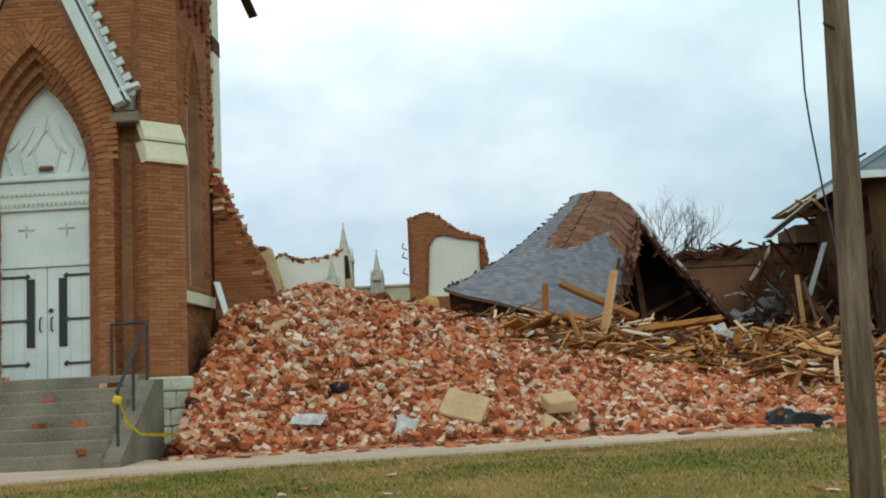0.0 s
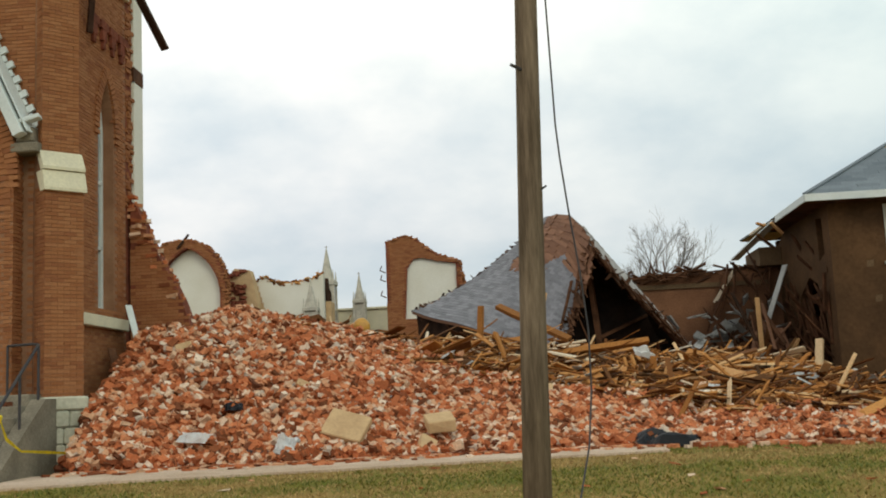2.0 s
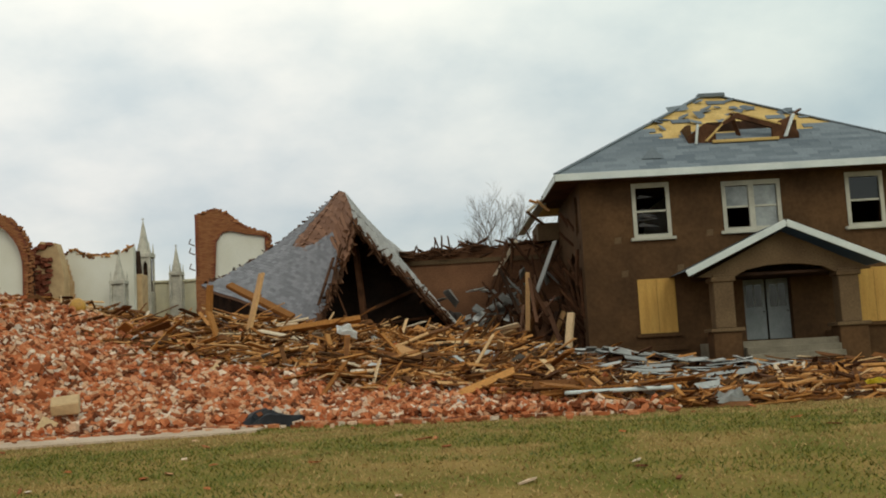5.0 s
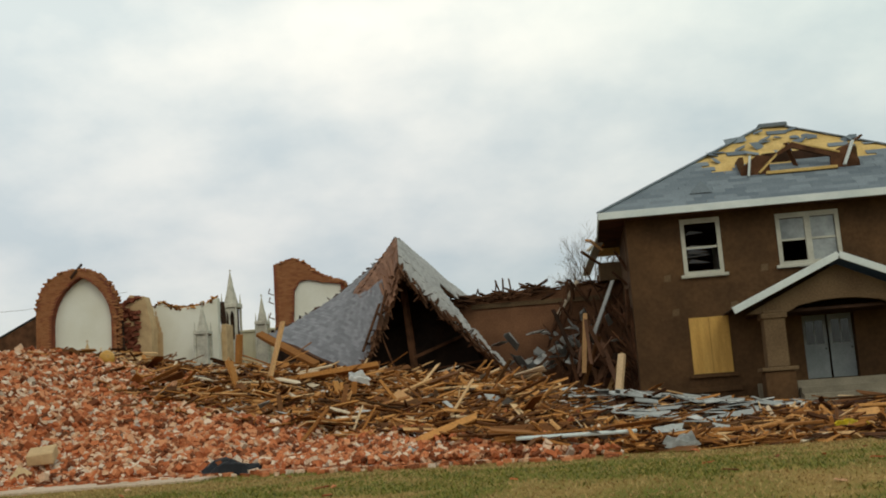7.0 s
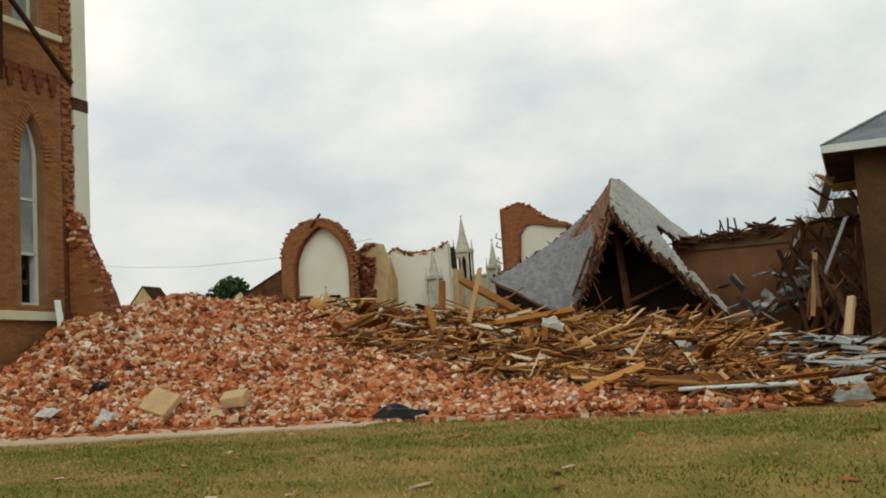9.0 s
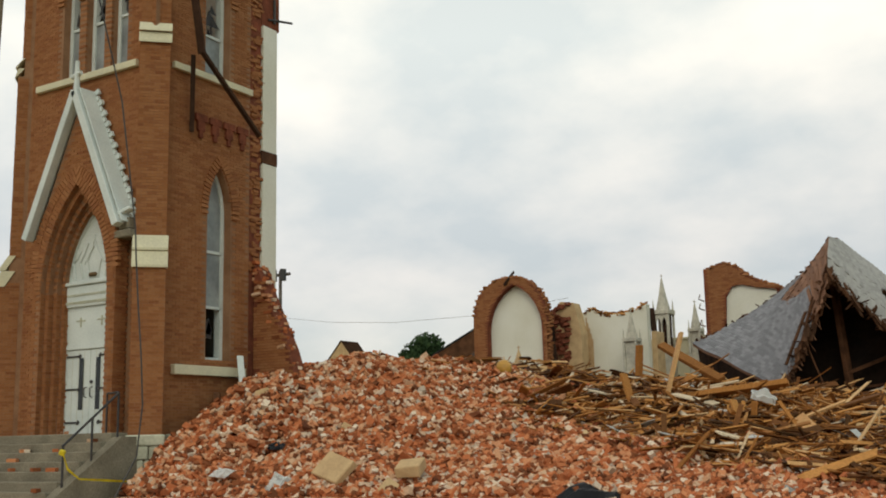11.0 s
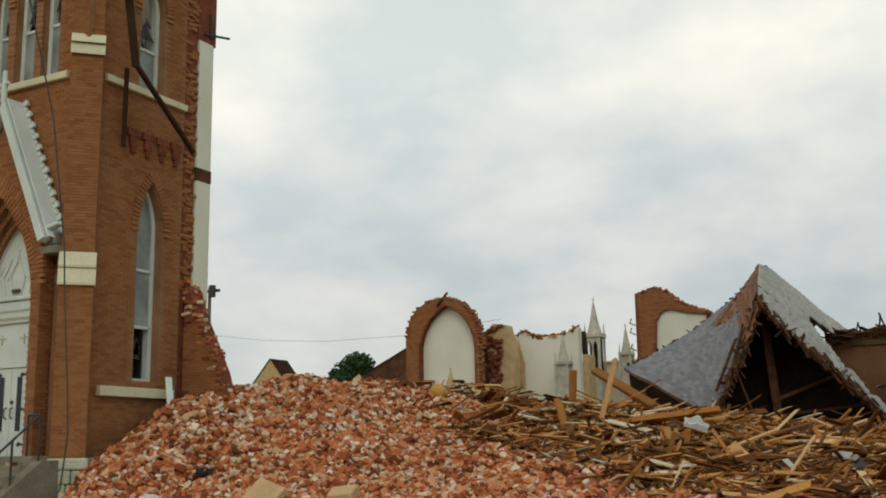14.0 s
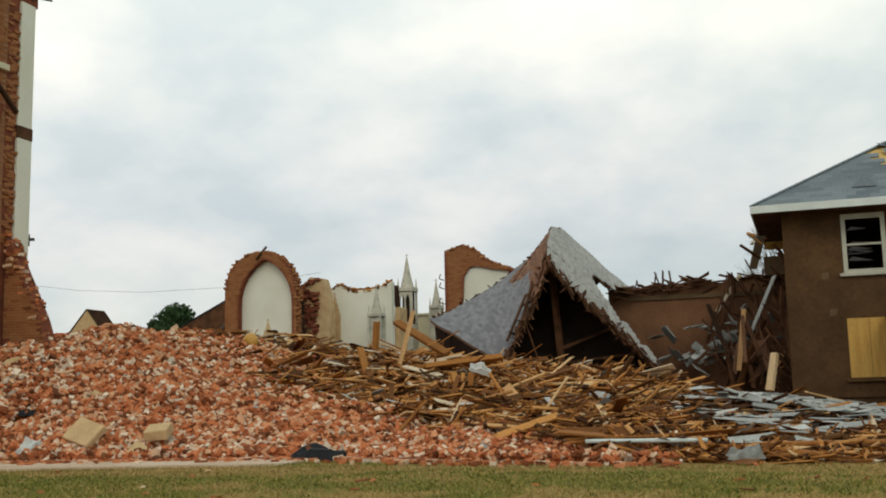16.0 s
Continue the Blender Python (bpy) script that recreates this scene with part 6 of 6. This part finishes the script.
part("nail", tube([(0.82, 5.12, 3.26), (0.70, 5.06, 3.31)], 0.012, 6), m_iron, pole)
part("nail", tube([(0.86, 5.12, 2.4), (0.9, 5.08, 2.42)], 0.008, 6), m_iron, pole)
cab = empty("cable", (1.19, 5.7, -0.1), "black cable dangling from the pole to the lawn", "cable")
part("wire", tube([(0.97, 5.3, 8.6), (0.99, 6.0, 6.5), (1.03, 6.6, 4.6), (1.06, 6.8, 3.3), (1.08, 6.8, 3.0), (1.13, 6.8, 2.5), (1.19, 6.8, 2.0), (1.23, 6.8, 1.5), (1.22, 6.75, 1.0), (1.16, 6.5, 0.55), (1.06, 6.2, 0.2), (0.98, 5.9, gz(0.98, 5.9) + 0.15), (0.90, 5.6, gz(0.9, 5.6) + 0.01)], 0.008, 6), m_iron, cab)

# ---------- background ----------
def bare_tree(x, y, h, spread, seed, label):
    r = random.Random(seed)
    tr = empty("bare_tree", (x, y, gz(x, y)), label, "tree", "bare trees")
    part("trunk", tube([(x, y, gz(x, y) - 0.2), (x + 0.1, y, h * 0.25), (x, y, h * 0.42)], h * 0.024, 8, None, h * 0.014), m_bark, tr)
    tw = bmesh.new()

    def grow(p, d, ln, rad, depth):
        q = p + d * ln
        mid = p + d * ln * 0.5 + Vector((r.uniform(-1, 1), r.uniform(-1, 1), r.uniform(-0.3, 0.6))) * ln * 0.07
        tube([p, mid, q], rad, 4 if depth < 3 else 3, tw, rad * 0.62)
        if depth == 0:
            return
        for k in range(3):
            e = (d + Vector((r.uniform(-1, 1) * spread, r.uniform(-1, 1) * spread, r.uniform(-0.25, 0.55)))).normalized()
            grow(q if k else mid, e, ln * r.uniform(0.58, 0.82), rad * 0.58, depth - 1)

    for k in range(6):
        a = k * 1.05 + r.random()
        grow(Vector((x, y, h * (0.22 + 0.035 * k))), Vector((math.cos(a) * 0.5, math.sin(a) * 0.5, 0.85)).normalized(), h * 0.125, h * 0.006, 6)
    part("crown", tw, m_bark, tr)


bare_tree(9.2, 65, 15.6, 0.62, 3, "leafless grey tree beyond the ruin")
bare_tree(30.5, 62, 18.5, 0.75, 8, "leafless grey tree behind the house")

cy = empty("cedar_tree", (-40.4, 75, 0.5), "dark green cedar tree behind the ruin", "tree")
part("trunk", tube([(-40.4, 75, 0.2), (-40.3, 75, 7.5)], 0.22, 8, None, 0.08), m_bark, cy)
lv = Heap()
for k in range(5200):
    c = rng.choice(((-41.0, 6.6, 2.2), (-39.2, 8.6, 1.5), (-42.4, 6.0, 1.7), (-38.6, 7.0, 1.8), (-40.5, 4.4, 2.4), (-39.9, 7.8, 1.8)))
    v = Vector((rng.gauss(0, 1), rng.gauss(0, 1), rng.gauss(0, 1))).normalized() * c[2] * rng.uniform(0.55, 1.05)
    lv.add(pose(c[0] + v.x, 75 + v.y, c[1] + v.z * 0.85, rng.uniform(0, 180), rng.uniform(0, 180), rng.uniform(0, 180)), rng.uniform(0.12, 0.34), rng.uniform(0.08, 0.2), 0.03, 0.3)
lv.done("crown", m_cyp, cy)


def far_house(x0, x1, y, ze, za, xr, label, mw, mr, deep=8.0):
    fh = empty("far_house", ((x0 + x1) / 2, y, 0.5), label, "house", "far houses")
    part("wall", plate([(x0, 0), (x1, 0), (x1, ze), (xr, za), (x0, ze)], [], deep, lambda u, v, w: (u, y + w, v)), mw, fh)
    for xa, xb in ((x0 - 0.4, xr), (x1 + 0.4, xr)):
        s = (za - ze) / (xr - (x0 if xa < xr else x1))
        bm = bmesh.new()
        q = [bm.verts.new(p) for p in ((xa, y - 0.1, za + 0.1 + s * (xa - xr)), (xb, y - 0.1, za + 0.1), (xb, y + deep + 0.3, za + 0.1), (xa, y + deep + 0.3, za + 0.1 + s * (xa - xr)))]
        bm.faces.new(q)
        bmesh.ops.solidify(bm, geom=bm.faces[:], thickness=0.15)
        part("roof", bm, mr, fh)


far_house(-46.8, -42.4, 70, 6.6, 9.2, -44.5, "tan gabled house beyond the ruin", m_block, m_oldwood, 2.0)
far_house(-42.4, -38.5, 74, 6.2, 6.9, -40.9, "low brown-roofed house beyond the ruin", m_tanstucco, m_oldwood)
far_house(-31.5, -17.0, 60, 5.5, 8.9, -24.2, "house with a dark grey roof beyond the ruin", m_oldwood, m_slate)
up = empty("street_pole", (-42.5, 60, 0.5), "distant utility pole with transformers", "utility pole")
part("shaft", tube([(-42.5, 60, 0), (-42.5, 60, 13.7)], 0.17, 8, None, 0.12), m_bark, up)
part("crossarm", boxm(-43.3, 59.9, 13.3, -41.6, 60.1, 13.5), m_bark, up)
for x in (-42.9, -42.0):
    part("transformer", tube([(x, 59.7, 12.9), (x, 59.7, 13.75)], 0.24, 10), m_iron, up)
wi = empty("street_wire", (-42.5, 60, 0.5), "thin overhead street wire", "wire")
part("wire", tube([(-42.5, 60, 10.2), (-38, 60.5, 9.55), (-33, 61, 9.2), (-27, 62, 9.3), (-20, 62, 9.9)], 0.014, 4), m_bark, wi)

# ---------- grass and litter ----------
def blades(name, material, count, seed, want, label, hmin, hmax):
    r = np.random.default_rng(seed)
    xx, yy = r.uniform(-13, 17, count * 3), -1.5 + 15.0 * r.random(count * 3) ** 0.8
    vs, fs = [], []
    for x, y in zip(xx, yy):
        if len(fs) >= count:
            break
        if y > lerp(YF, x) + 0.2 or (x < 2.6 and lerp(WALK_NEAR, x) - 0.02 < y < lerp(WALK_FAR, x) + 0.05) or (x < -5 and y > 12):
            continue
        g = noise.noise(Vector((x * 0.30, y * 0.55, 0))) + 0.75 * noise.noise(Vector((x * 1.1, y * 1.5, 7)))
        if not want(g, x, y, r.random()):
            continue
        z, a, h = gz(x, y), r.uniform(0, 6.28), r.uniform(hmin, hmax)
        w = 0.006 + 0.006 * r.random()
        lx, ly = r.normal(0, 0.9) * h, r.normal(0, 0.9) * h
        k = len(vs)
        vs += [(x - w * math.cos(a), y - w * math.sin(a), z - 0.005), (x + w * math.cos(a), y + w * math.sin(a), z - 0.005), (x + lx, y + ly, z + h)]
        fs.append((k, k + 1, k + 2))
    me = bpy.data.meshes.new(name)
    me.from_pydata(vs, [], fs)
    me.materials.append(material)
    return tagged(new(name, me), label, "grass", kind="stuff")


m_green = mat("grass_blade", (0.10, 0.125, 0.012), (0.05, 0.072, 0.007), 1.0, 0.7, 0.0, 20, island=True, stops=[(0, (0.075, 0.092, 0.008)), (0.6, (0.185, 0.20, 0.015)), (1, (0.42, 0.31, 0.07))])
m_straw = mat("straw_blade", (0.34, 0.24, 0.11), (0.22, 0.15, 0.065), 1.0, 0.8, 0.0, 20, island=True, stops=[(0, (0.27, 0.165, 0.058)), (1, (0.62, 0.42, 0.18))])
edge = lambda x, y: max(0.0, 1 - abs(y - (lerp(WALK_NEAR, x) if x < 2.6 else lerp(YF, x))) / 1.6)
blades("grass", m_green, 120000, 1, lambda g, x, y, q: q < 0.55 + g * 2.6 - 1.1 * edge(x, y) + 0.02 * x, "short green grass of the lawn", 0.02, 0.045)
blades("dry_grass", m_straw, 80000, 2, lambda g, x, y, q: q < 0.48 - g * 2.6 + 0.9 * edge(x, y) - 0.03 * x, "dead straw-coloured grass of the lawn", 0.012, 0.04)
lit = Heap()
for k in range(60):
    x, y = rng.uniform(-4, 13), rng.uniform(5, 12.5)
    lit.add(pose(x, y, gz(x, y) + 0.02, rng.uniform(-10, 10), rng.uniform(-10, 10), rng.uniform(0, 180)), rng.uniform(0.05, 0.16), rng.uniform(0.02, 0.06), 0.015, 0.3)
lo = lit.done("lawn_litter", m_rubble, None, "scraps of debris scattered on the lawn", "stuff")
lo["category"] = "litter"
